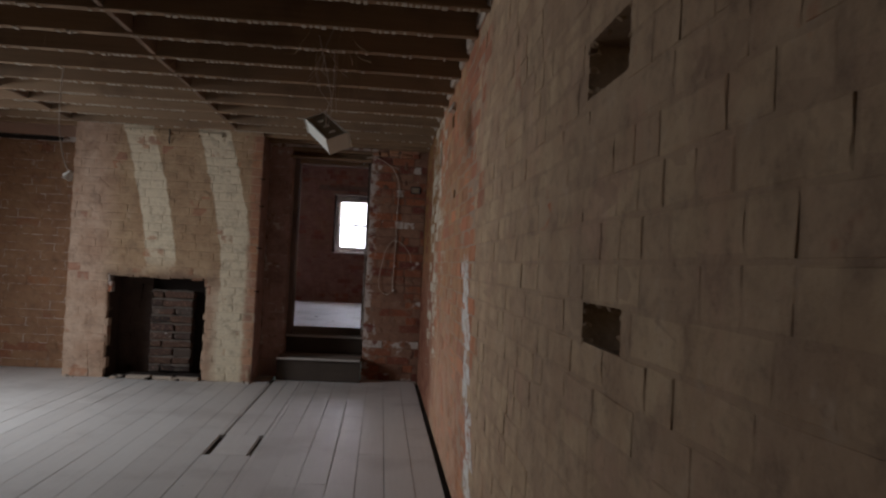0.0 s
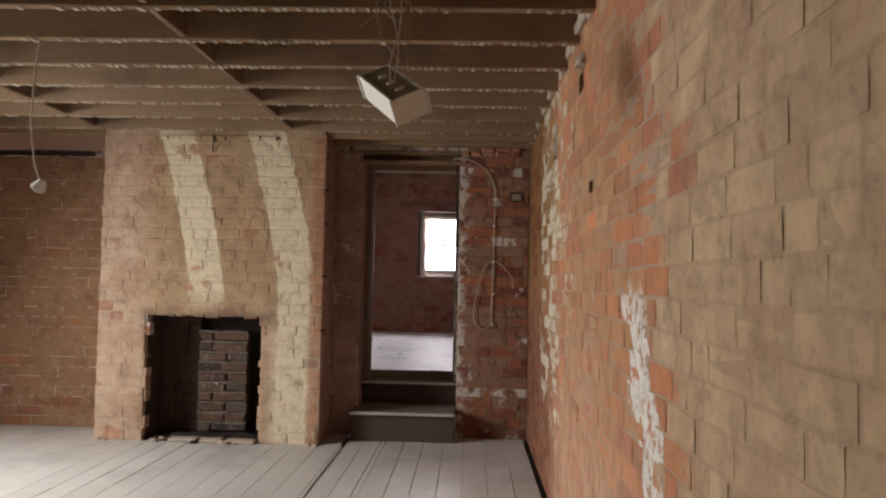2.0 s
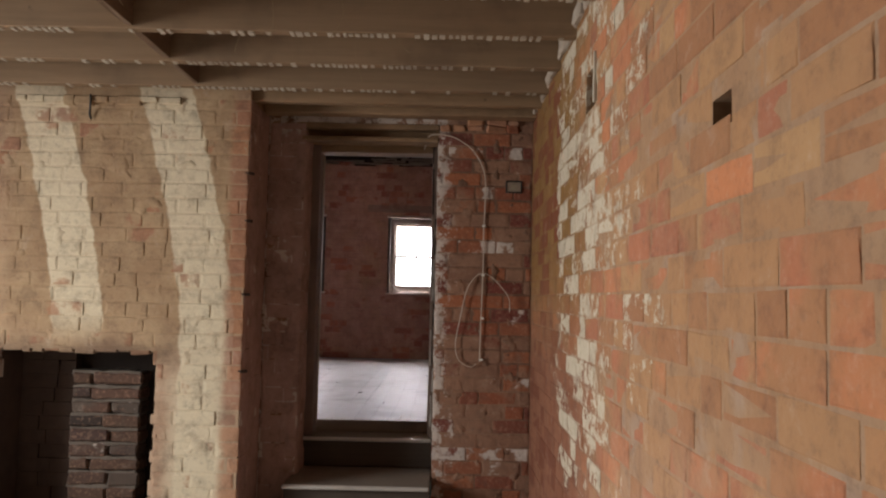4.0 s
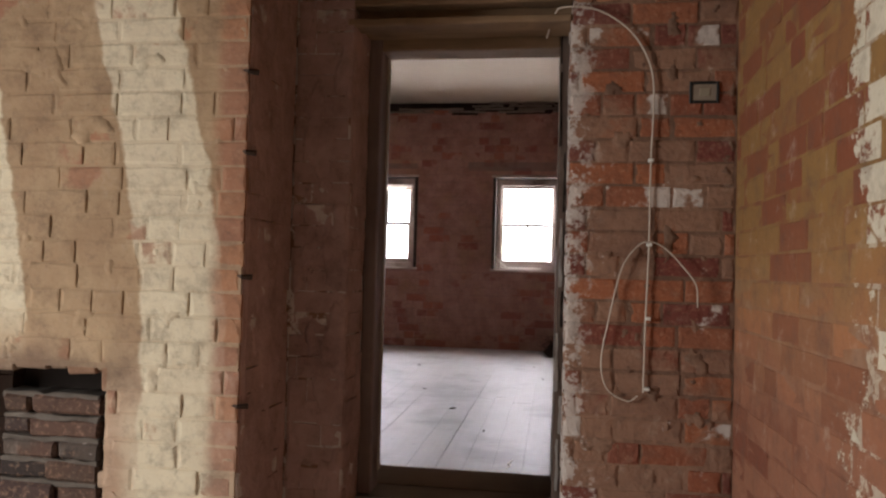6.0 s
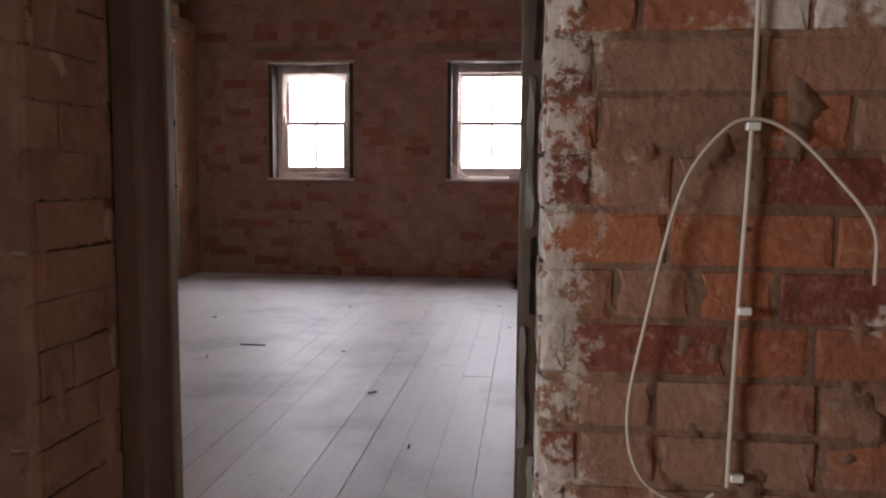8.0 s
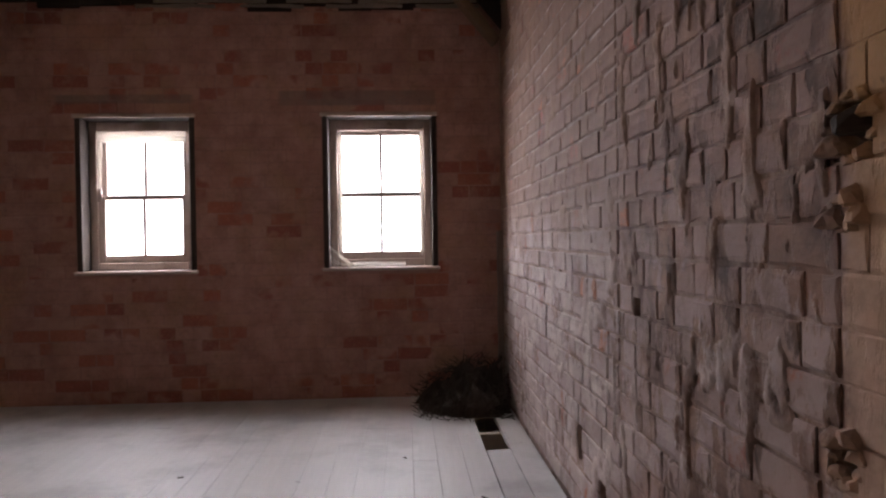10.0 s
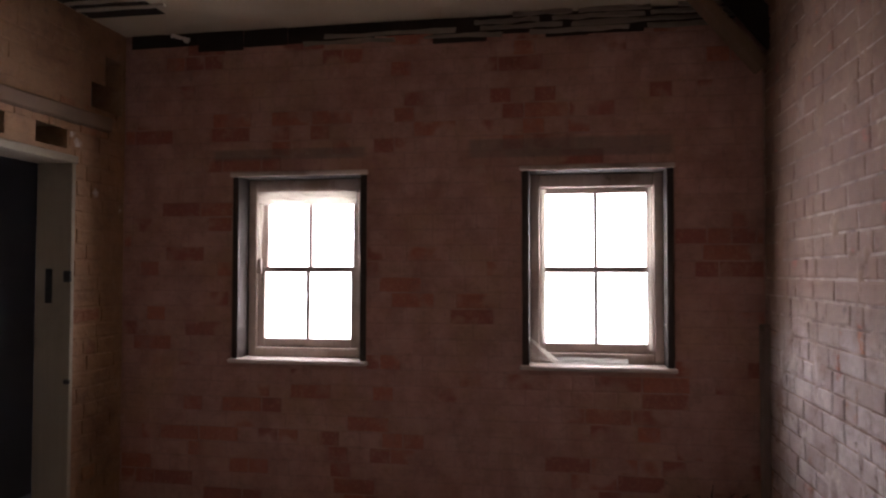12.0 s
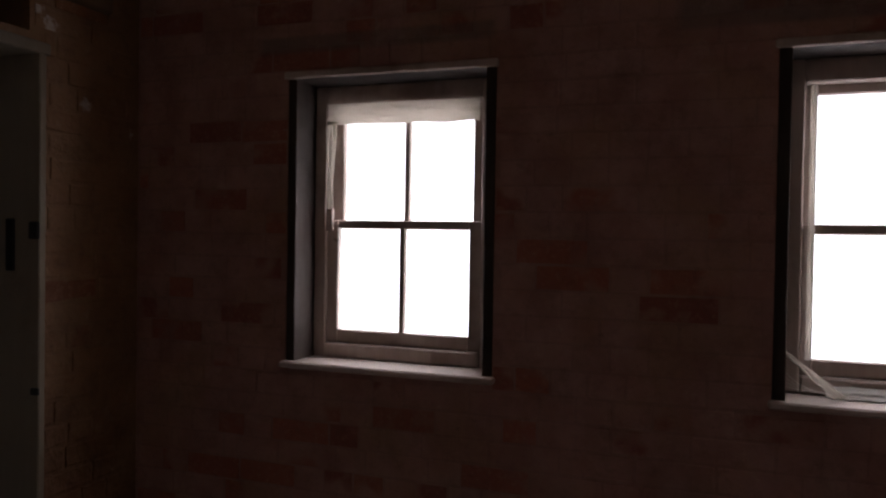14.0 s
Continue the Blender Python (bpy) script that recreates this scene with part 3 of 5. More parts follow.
def crust(name, wall, face, u0, u1, z0, z1, cell, seed, mat, label, stretch=(9, 3.5), cover=0.5, proud=0.005, rough=0.0022, holes=()):
    """Smeared mortar and old wash over the bricks: a sheet that dips behind them where it has fallen off."""
    nu, nz = max(2, round((u1 - u0) / cell)), max(2, round((z1 - z0) / cell))
    verts, faces = [], []
    for i in range(nu + 1):
        for k in range(nz + 1):
            u, z = u0 + (u1 - u0) * i / nu, z0 + (z1 - z0) * k / nz
            n = noise.fractal(Vector((u * stretch[0], z * stretch[1], seed * 7.7)), 0.9, 2.1, 4)
            f = noise.fractal(Vector((u * 38, z * 22, seed * 3.1)), 0.8, 2.0, 3)
            t = min(max((n + cover - 0.35) / 0.22, 0.0), 1.0)
            d = -0.010 + (0.010 + proud) * t * t * (3 - 2 * t) + rough * f + 0.002 * n
            if i in (0, nu) or k in (0, nz):
                d = -0.009
            verts.append(face.at(u, z, d))
    for i in range(nu):
        for k in range(nz):
            a = i * (nz + 1) + k
            u, z = u0 + (u1 - u0) * (i + 0.5) / nu, z0 + (z1 - z0) * (k + 0.5) / nz
            if inside(u, z, [(p - cell, q + cell, b - cell, c + cell) for p, q, b, c in holes]):
                continue
            faces.append((a, a + nz + 1, a + nz + 2, a + 1))
    me = mesh(name, verts, faces, mat)
    for p in me.polygons:
        p.use_smooth = True
    return tagged(part(name, me, None, wall, label), label, kind="stuff")


# ---- structure ----
F_RIGHT = Face((0, 0, 0), (0, 1, 0), (-1, 0, 0))
F_CHIM = Face((0, CH_Y, 0), (-1, 0, 0), (0, -1, 0))
F_CHIM_R = Face((CH_X1, 0, 0), (0, -1, 0), (1, 0, 0))
F_CHIM_L = Face((CH_X0, 0, 0), (0, 1, 0), (-1, 0, 0))
F_DOORWALL = Face((0, DW_Y, 0), (-1, 0, 0), (0, -1, 0))
F_REVEAL_R = Face((-0.600, 0, 0), (0, 1, 0), (-1, 0, 0))
F_REVEAL_L = Face((-1.432, 0, 0), (0, -1, 0), (1, 0, 0))
F_DOORBACK = Face((0, R2_Y0 - 0.05, 0), (1, 0, 0), (0, 1, 0))
F_FAR = Face((0, R2_Y1, 0), (-1, 0, 0), (0, -1, 0))
F_RIGHT2 = Face((R2_X1, 0, 0), (0, 1, 0), (-1, 0, 0))
F_LEFT2 = Face((R2_X0, 0, 0), (0, -1, 0), (1, 0, 0))
F_LEFT1 = Face((R1_L, 0, 0), (0, -1, 0), (1, 0, 0))
F_BACK1 = Face((0, R1_B, 0), (1, 0, 0), (0, 1, 0))

HOLES_RIGHT = [(2.50, 2.76, 1.087, 1.188), (2.52, 2.80, 1.64, 1.77), (7.10, 7.30, 2.06, 2.24), (5.84, 5.94, 1.68, 1.745), (6.12, 6.26, 2.20, 2.30)]
WALL_TOP = 2.50
wall_right = wall_core("wall_right", F_RIGHT, R1_B, DW_Y + 0.3, 0, 2.66, 0.23, HOLES_RIGHT, RIGHT["mortar"], "beige distempered brick wall worn to orange brick", 0.0012)

# door wall: opening between the left stub and the pier
DOOR_L, DOOR_R, DOOR_TOP = 1.440, 0.592, 2.43
wall_door = wall_core("wall_door", F_DOORWALL, 0, -R1_L, 0, CEIL1, 0.34, [(DOOR_R, DOOR_L, -0.1, DOOR_TOP)], PIER["mortar"], "bare red brick cross wall with doorway", 0.0032)
wall_door_upper = wall_core("wall_door_upper", F_DOORBACK, R2_X0, R2_X1, CEIL1, CEIL2 + 0.1, 0.34, [], REVEAL["mortar"], "rough brick wall above the doorway")

# chimney breast, round the hearth opening
HEARTH_X0, HEARTH_X1, HEARTH_TOP = -3.09, -2.145, 1.005
chimney_breast = wall_core("chimney_breast", F_CHIM, -CH_X1 + 0.009, -CH_X0 - 0.009, 0, CEIL1, 0.435, [(-HEARTH_X1, -HEARTH_X0, -0.1, HEARTH_TOP)], CHIMNEY["mortar"], "limewashed brick chimney breast with open hearth", 0.0038)

wall_left = wall_core("wall_left", F_LEFT1, -DW_Y, -R1_B, 0, CEIL1, 0.24, [(-7.05, -5.55, 0.8, 2.3)], WALLPLAIN, "plain rose plastered wall with window openings", 0.0)
wall_back = wall_core("wall_back", F_BACK1, R1_L, 0, 0, CEIL1, 0.24, [], WALLPLAIN, "plain rose plastered end wall", 0.0)

# second room
WIN_Z0, WIN_Z1 = 1.375, 2.44
WINDOWS = ((-2.98, -2.19), (-1.335, -0.555))
wall_far = wall_core("wall_far", F_FAR, -R2_X1, -R2_X0 + 0.2, -0.1, CEIL2 + 0.1, 0.30, [(-b, -a, WIN_Z0, WIN_Z1) for a, b in WINDOWS], FARWALL["mortar"], "red brick wall with faded wash and two windows", 0.003)
HOLES_SIDE = [(10.50, 10.60, 1.69, 1.78), (10.53, 10.60, 1.585, 1.625), (10.54, 10.60, 1.19, 1.26), (12.28, 12.35, 0.70, 0.86), (11.95, 12.02, 0.62, 0.72), (11.56, 11.62, 1.33, 1.40), (10.55, 10.60, 0.80, 0.90), (12.62, 12.67, 1.40, 1.47)]
wall_side = wall_core("wall_side", F_RIGHT2, R2_Y0 - 0.05, R2_Y1 + 0.3, -0.1, CEIL2 + 0.1, 0.25, HOLES_SIDE, SIDE2["mortar"], "whitewashed brick wall with crumbling joints", 0.005)
DOOR2 = (13.31, 14.08, F2, 2.50)
POCKETS = [(13.36, 13.60, 2.525, 2.645), (13.80, 14.03, 2.525, 2.645), (14.22, 14.5, 2.76, 2.93), (14.34, 14.5, 2.93, 3.10)]
wall_party = wall_core("wall_party", F_LEFT2, -R2_Y1 - 0.3, -R2_Y0 + 0.05, -0.1, CEIL2 + 0.1, 0.20,
                       [(-DOOR2[1], -DOOR2[0], DOOR2[2] - 0.8, DOOR2[3])] + [(-b, -a, c, d) for a, b, c, d in POCKETS], ALCOVE["mortar"], "brick side wall with a narrow doorway", 0.004)

# ceilings
ceiling_boards = bmesh.new()
for k in range(54):
    y0 = R1_B + k * 0.215
    box(R1_L, 0.0, y0 + 0.004, y0 + 0.21, CEIL1, CEIL1 + 0.03, 0, 0, ceiling_boards)
box(R1_L - 0.3, 0.3, R1_B - 0.3, DW_Y + 0.3, CEIL1 + 0.034, CEIL1 + 0.12, 0, 0, ceiling_boards)
tagged(part("ceiling", ceiling_boards, DARKBOARD), "dark boards laid over open ceiling joists", "ceiling", kind="structure")
ceiling_plaster = box(R2_X0 - 0.3, R2_X1 + 0.3, R2_Y0 - 0.4, R2_Y1 + 0.35, CEIL2, CEIL2 + 0.1, 0)
tagged(part("ceiling_upper", ceiling_plaster, PLASTER), "stained cream plaster ceiling with torn edge", "ceiling", kind="structure")

# sub-floors under the boards
tagged(part("floor", box(R1_L - 0.3, 0.25, R1_B - 0.3, DW_Y + 0.3, -0.22, -0.09, 0), DARKBOARD), "painted wooden board floor", "floor", kind="structure")
tagged(part("floor_upper", box(R2_X0 - 0.2, R2_X1 + 0.2, DW_Y + 0.34, R2_Y1 + 0.3, F2 - 0.36, F2 - 0.22, 0), DARKBOARD), "dusty pale grey board floor", "floor", kind="structure")
floor, floor_upper = bpy.data.objects["floor"], bpy.data.objects["floor_upper"]

# dark closet behind the side door
closet = bmesh.new()
CX = R2_X0 - 0.75
for b in ((CX, R2_X0 - 0.2, 12.7, 12.8, 0, 3.3), (CX, R2_X0 - 0.2, 14.75, 14.85, 0, 3.3), (CX - 0.1, CX, 12.7, 14.85, 0, 3.3), (CX, R2_X0 - 0.2, 12.8, 14.75, 3.2, 3.3), (CX, R2_X0 - 0.2, 12.8, 14.75, F2 - 0.1, F2)):
    box(*b, 0, 0, closet)
tagged(part("wall_closet", closet, VOID), "dim plastered closet beyond the doorway", "wall", kind="structure")


# ---- first room: floor boards ----
def lay_boards(parent, x0, x1, y0, y1, z, wide, mat, seed, gap=0.004, lengths=(2.4, 4.2), skip=(), thick=0.024):
    """Floor boards along y, each with its own ends and a slight cup."""
    rng = random.Random(seed)
    x = x1
    while x > x0 + 0.03:
        w = wide * rng.uniform(0.94, 1.06)
        a = max(x - w, x0)
        y = y0 - rng.uniform(0, 1.8)
        while y < y1:
            end = y + rng.uniform(*lengths)
            p, q = max(y, y0), min(end, y1)
            y = end
            spans = [(p, q)]
            for sx0, sx1, sy0, sy1 in skip:
                if a < sx1 - 0.02 and x > sx0 + 0.02:
                    spans = [s for lo, hi in spans for s in ((lo, min(hi, sy0)), (max(lo, sy1), hi)) if s[1] - s[0] > 0.05]
            for lo, hi in spans:
                g0, tilt = gap * rng.uniform(0.2, 2.0) / 2, rng.uniform(-0.0012, 0.0012)
                bm = box(a + g0, x - g0, lo + 0.0015, hi - 0.0015, z - thick, z, 0.0012)
                for v in bm.verts:
                    if v.co.z > z - 0.01:
                        v.co.z += tilt * (1 if v.co.x > (a + x) / 2 else -1) + rng.uniform(-0.0004, 0.0004)
                part("floor_board", bm, mat, parent)
        x = a


PATCH = (-1.47, -1.195, 5.90, 6.44)
lay_boards(floor, R1_L, -1.500, R1_B, CH_Y + 0.44, 0.0, 0.168, FLOOR1, 11, 0.0025)
for y0, y1, x1 in ((R1_B, 5.90, -1.4555), (6.44, CH_Y, -1.480)):
    part("floor_board", box(-1.4985, x1, y0, y1, -0.024, 0.0, 0.002), FLOOR1, floor)
lay_boards(floor, -1.475, -1.196, R1_B, DW_Y, 0.0, 0.1395, FLOOR1, 14, 0.003, (3.2, 5.5), [PATCH])
lay_boards(floor, -1.195, -0.035, R1_B, DW_Y, 0.0, 0.160, FLOOR1, 12, 0.003, (3.2, 5.5))
part("floor_board", box(-1.452, -1.225, 5.905, 6.435, -0.024, 0.001, 0.003), FLOOR1, floor, "short patched floor board with open slots")

# joists, bearers between them, and the trimmer before the chimney
joist_ys = [4.99 + 0.425 * k for k in range(-17, 9)]
for k, y in enumerate(joist_ys):
    if y > R1_B + 0.1 and y < 8.5:
        rng = random.Random(k)
        j = thing("ceiling_joist", "dark old timber ceiling joist with lath scars", "joist", (0, y, JOIST_Z), "open ceiling joists")
        part("beam", box(R1_L + 0.005, 0.10 if y > 0 else -0.005, -0.026, 0.026, 0.0, CEIL1 - JOIST_Z - 0.002, 0.004, 0.002, None, 12), JOIST, j)
        # stubs of broken lath and plaster nibs under the joist
        stubs = bmesh.new()
        x = R1_L + 0.02
        while x < -0.05:
            w = rng.uniform(0.012, 0.026)
            if rng.random() < (0.78 if math.sin(x * 3.1 + k) > -0.5 else 0.25):
                d = rng.uniform(0.014, 0.027)
                box(x, x + w, -d, d, -rng.uniform(0.002, 0.007), -0.0004, 0, 0.0012, stubs)
            x += w + rng.uniform(0.009, 0.018)
        tagged(part("lath_stub", stubs, LATH, j, "pale broken lath ends and plaster nibs"), kind="stuff")
trimmer = thing("trimmer_beam", "heavy timber trimmer across the chimney breast", "beam", (0, 8.69, JOIST_Z))
part("beam", box(R1_L + 0.005, 0.10, -0.035, 0.035, 0.0, CEIL1 - JOIST_Z - 0.002, 0.006, 0.003, None, 12), TIMBER_B, trimmer)
bearer = thing("wall_plate", "rough timber plate over the doorway", "beam", (0, 8.93, JOIST_Z - 0.005))
part("beam", box(-1.66, 0.0, -0.05, 0.05, 0.0, CEIL1 - JOIST_Z, 0.006, 0.004, None, 8), TIMBER_B, bearer)
STRUT_X = (-1.905, -3.44)
for sx in STRUT_X:
    for y0, y1 in zip(joist_ys, joist_ys[1:]):
        if y0 > 0 and y1 < 8.6:
            bm = box(sx - 0.016, sx + 0.016, y0 + 0.028, y1 - 0.028, JOIST_Z + 0.012, JOIST_Z + 0.17, 0.003, 0.004)
            tagged(part("joist_strut", bm, TIMBER_Y), "short timber strut wedged between two joists", "strut", "struts between joists")

# ---- doorway ----
step_low = thing("door_step", "worn grey timber step with pale nosing below the doorway", "step", (0, 8.79, 0))
part("riser", box(-1.455, -0.607, 0.03, 0.055, 0.002, 0.213, 0.004), RISER, step_low)
part("tread", box(-1.458, -0.604, -0.002, 0.50, 0.213, 0.238, 0.006, 0.001), TIMBER_X, step_low)
part("nosing", box(-1.458, -0.606, -0.010, 0.018, 0.216, 0.2395, 0.006), NOSING, step_low, "pale scuffed nosing strip")
for sx in (-1.45, -0.63):
    part("stringer", box(sx, sx + 0.022, 0.056, 0.30, 0.002, 0.212, 0.003), TIMBER_X, step_low)
step_high = thing("door_sill", "grey timber door sill step with pale nosing", "step", (0, 9.255, 0.239))
part("riser", box(-1.448, -0.605, 0.03, 0.055, 0.001, 0.165, 0.004), RISER, step_high)
part("tread", box(-1.452, -0.603, 0.0, 0.245, 0.165, 0.187, 0.006, 0.001), TIMBER_X, step_high)
part("nosing", box(-1.452, -0.606, -0.010, 0.022, 0.167, 0.1885, 0.006), NOSING, step_high, "pale scuffed nosing strip")
slope = box(-1.40, -0.62, 0.215, 0.262, 0.188, F2 - 0.241, 0.004, 0.001)
for v in slope.verts:
    if v.co.z > 0.22:
        v.co.y += 0.03 * (v.co.y < 0.24)
part("threshold", slope, TIMBER_X, step_high, "worn threshold strip up to the boards")

door_frame = thing("door_1", "old timber door frame with no door, paint flaking", "door frame", (0, 9.30, 0), kind="structure")
part("jamb", box(-1.436, -1.380, 0.0, 0.14, 0.43, 2.375, 0.006, 0.002, None, 10), TIMBER_Z, door_frame, "grey-brown weathered jamb")
part("jamb", box(-0.634, -0.545, 0.0, 0.14, 0.43, 2.375, 0.008, 0.004, None, 18), JAMB, door_frame, "stained cream jamb, split and flaking, its shade in the colour")
part("head", box(-1.38, -0.634, 0.0, 0.14, 2.29, 2.375, 0.006, 0.002, None, 8), TIMBER_B, door_frame)
part("bead", box(-1.382, -1.372, 0.11, 0.14, F2, 2.29, 0.003), CREAM, door_frame, "narrow pale bead along the jamb")
part("bead", box(-0.638, -0.631, 0.136, 0.146, F2, 2.29, 0.003, 0.0015, None, 10), NOSING, door_frame, "pale painted arris of the jamb")
part("lock_keep", box(-0.637, -0.630, 0.075, 0.12, 1.485, 1.535, 0.002), SOOT, door_frame, "black mortise where a lock keep was")
# splits and curling paint on the front of the jamb
rng = random.Random(17)
z = 0.50
while z < 2.25:
    h = rng.uniform(0.10, 0.34)
    x = rng.choice((-0.632, -0.622, -0.612))
    dark = rng.random() < 0.45 or 1.6 < z < 1.9
    part("paint_split" if dark else "paint_flake", box(x, x + (0.007 if dark else 0.012), -0.006, 0.001, z, z + h * 0.9, 0.001, 0.0035, None, 5), SOOT if dark else NOSING, door_frame)
    z += h
# lintels over the opening, stepped back
for k, (y0, y1, z0, z1) in enumerate(((DW_Y - 0.002, DW_Y + 0.10, 2.315, 2.345), (DW_Y + 0.09, DW_Y + 0.245, 2.335, 2.425), (DW_Y + 0.002, DW_Y + 0.08, 2.395, 2.43))):
    tagged(part("lintel", box(-1.50 if k else -1.46, -0.595, y0, y1, z0, z1, 0.005, 0.003, None, 8), TIMBER_B), "rough timber lintel board over the doorway", "lintel", "door lintels")


# ---- windows of the second room ----
def sash_window(n, x0, x1, stile):
    w, h, depth = x1 - x0, WIN_Z1 - WIN_Z0, 0.14
    win = thing("window_%d" % n, "flaking white sash window in a deep brick reveal", "window", (x0, R2_Y1, WIN_Z0), kind="structure")
    # lining boards of the reveal, its shade put into their colour
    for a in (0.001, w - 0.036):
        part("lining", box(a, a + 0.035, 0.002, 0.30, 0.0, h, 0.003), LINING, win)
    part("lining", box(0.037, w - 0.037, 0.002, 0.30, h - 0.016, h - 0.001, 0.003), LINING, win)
    part("head_trim", box(-0.012, w + 0.006, -0.012, 0.02, h - 0.014, h + 0.012, 0.004, 0.001, None, 8), SASH, win)
    part("window_sill", box(-0.012, w + 0.012, -0.028, 0.30, -0.004, 0.020, 0.006, 0.0015, None, 8), SASH, win, "worn pale sill board, dusty")
    # box frame
    y0, y1 = depth, depth + 0.09
    frame_parts = ((0.037, 0.088, 0.02, h - 0.018), (w - 0.088, w - 0.037, 0.02, h - 0.018))
    for a, b, c, d in frame_parts:
        part("window_frame", box(a, b, y0, y1, c, d, 0.005, 0.001, None, 8), SASH, win)
    part("window_frame", box(0.088, w - 0.088, y0, y1, h - 0.09, h - 0.018, 0.005), SASH, win)
    part("window_frame", box(0.088, w - 0.088, y0 - 0.01, y1, 0.02, 0.075, 0.006), SASH, win)
    a, b, zlo, zhi = 0.088, w - 0.088, 0.075, h - 0.09
    zm = (zlo + zhi) / 2
    for name, y, lo, hi in (("sash_lower", y0 + 0.012, zlo, zm + 0.016), ("sash_upper", y0 + 0.052, zm - 0.016, zhi)):
        t = stile
        bm = box(a, a + t, y, y + 0.034, lo, hi, 0.004)
        box(b - t, b, y, y + 0.034, lo, hi, 0.004, 0, bm)
        box(a + t, b - t, y, y + 0.034, lo, lo + (0.05 if name == "sash_lower" else 0.028), 0.004, 0, bm)
        box(a + t, b - t, y, y + 0.034, hi - 0.03, hi, 0.004, 0, bm)
        box((a + b) / 2 - 0.0105, (a + b) / 2 + 0.0105, y + 0.004, y + 0.032, lo + 0.03, hi - 0.03, 0.003, 0, bm)
        sash = part(name, bm, SASH, win)
        for p, q in ((a + t, (a + b) / 2 - 0.009), ((a + b) / 2 + 0.009, b - t)):
            pane = part("pane", box(p - 0.004, q + 0.004, y + 0.016, y + 0.019, lo + 0.026, hi - 0.026, 0), GLASS, sash)
            pane.visible_shadow = False
    return win


window_one = sash_window(1, *WINDOWS[0], 0.046)
wedge = part("sash_wedge", box(0.092, 0.118, 0.125, 0.145, 0.50, 0.585, 0.003, 0.004), SASH, window_one, "pale wooden wedge holding the sash")
window_two = sash_window(2, *WINDOWS[1], 0.032)

# side doorway of the second room
door_two = thing("door_2", "cream painted door lining round an unlit doorway", "door frame", (R2_X0, 0, 0), kind="structure")
part("jamb", box(-0.20, 0.012, DOOR2[1] - 0.022, DOOR2[1] + 0.006, F2, DOOR2[3] - 0.02, 0.004), CREAM, door_two)
part("jamb", box(-0.20, 0.012, DOOR2[0] - 0.006, DOOR2[0] + 0.022, F2, DOOR2[3] - 0.02, 0.004), CREAM, door_two)
part("head", box(-0.20, 0.016, DOOR2[0] - 0.02, DOOR2[1] + 0.02, DOOR2[3] - 0.045, DOOR2[3] - 0.005, 0.004), CREAM, door_two)
keep = part("lock_keep", box(-0.135, -0.095, DOOR2[1] - 0.030, DOOR2[1] - 0.020, 1.72, 1.90, 0.004), BLACK, door_two, "black iron lock keep")
part("latch_plate", box(-0.03, 0.016, DOOR2[1] - 0.032, DOOR2[1] - 0.018, 1.83, 1.89, 0.006), BLACK, door_two, "black iron latch plate")
part("hinge_stub", box(-0.02, 0.016, DOOR2[1] - 0.03, DOOR2[1] - 0.018, 1.30, 1.325, 0.004), BLACK, door_two)
plate = thing("wall_plate", "pale timber plate over the side doorway", "beam", (R2_X0, 0, 0))
part("beam", box(-0.10, 0.035, 12.2, 14.36, 2.665, 2.745, 0.008, 0.005, None, 12), TIMBER_Y, plate)

# upper floor boards, with the hole near the corner
FH = (-0.388, -0.262, 13.20, 13.97)
lay_boards(floor_upper, R2_X0, -0.388, DW_Y + 0.455, R2_Y1, F2, 0.127, FLOOR2, 21, 0.0009, (2.2, 4.0))
lay_boards(floor_upper, -0.385, -0.262, DW_Y + 0.455, R2_Y1, F2, 0.128, FLOOR2, 22, 0.002, (1.6, 1.7), [FH])
lay_boards(floor_upper, -0.259, R2_X1 - 0.012, DW_Y + 0.455, R2_Y1, F2, 0.14, FLOOR2, 23, 0.002, (2.2, 3.5))
for y in (13.62, 13.05, 14.3):
    tagged(part("floor_joist", box(-1.2, R2_X1 - 0.02, y - 0.025, y + 0.025, F2 - 0.21, F2 - 0.026, 0.004), LATH), "pale floor joist seen through the floor hole", "joist", "floor joists")

# ---- things of the first room ----
def oriented_box(name, a, e1, e2, t, mat, parent, bevel=0.006, label=""):
    """A box from a corner and three edges."""
    bm = box(0, 1, 0, 1, 0, 1, 0)
    m = Matrix((Vector(e1), Vector(e2), Vector(t))).transposed().to_4x4()
    m.translation = Vector(a)
    for v in bm.verts:
        v.co = m @ v.co
    bmesh.ops.bevel(bm, geom=list(bm.edges), offset=bevel, segments=2, affect="EDGES")
    return part(name, bm, mat, parent, label)


A, E1, E2, T = Vector((-0.921, 5.45, 2.051)), Vector((0.150, -0.254, -0.157)), Vector((0.106, 0.030, 0.053)), Vector((0.017, 0.047, -0.059))
light_fitting = thing("light_fitting", "white plastic light fitting dangling upside down by its wires", "light fitting", tuple(A))
oriented_box("housing", (0, 0, 0), E1, E2, T, PVC, light_fitting, 0.007)
oriented_box("tray", E1 * 0.04 + E2 * 0.08 - T * 0.03, E1 * 0.92, E2 * 0.84, T * 0.10, BACKTRAY, light_fitting, 0.003, "dull open metal back tray")
for f in (0.25, 0.5, 0.75):
    oriented_box("terminal", E1 * f + E2 * 0.4 - T * 0.10, E1 * 0.05, E2 * 0.22, T * 0.08, PVC, light_fitting, 0.001)
hang = E1 * 0.5 + E2 * 0.5
part("wire", tube(spline([hang, hang + Vector((0.0, 0.0, 0.09)), hang + Vector((0.03, 0.02, 0.22)), Vector((0.14, 0.02, 0.47))], 6), 0.0028), CABLE, light_fitting, "pale hanging flex")
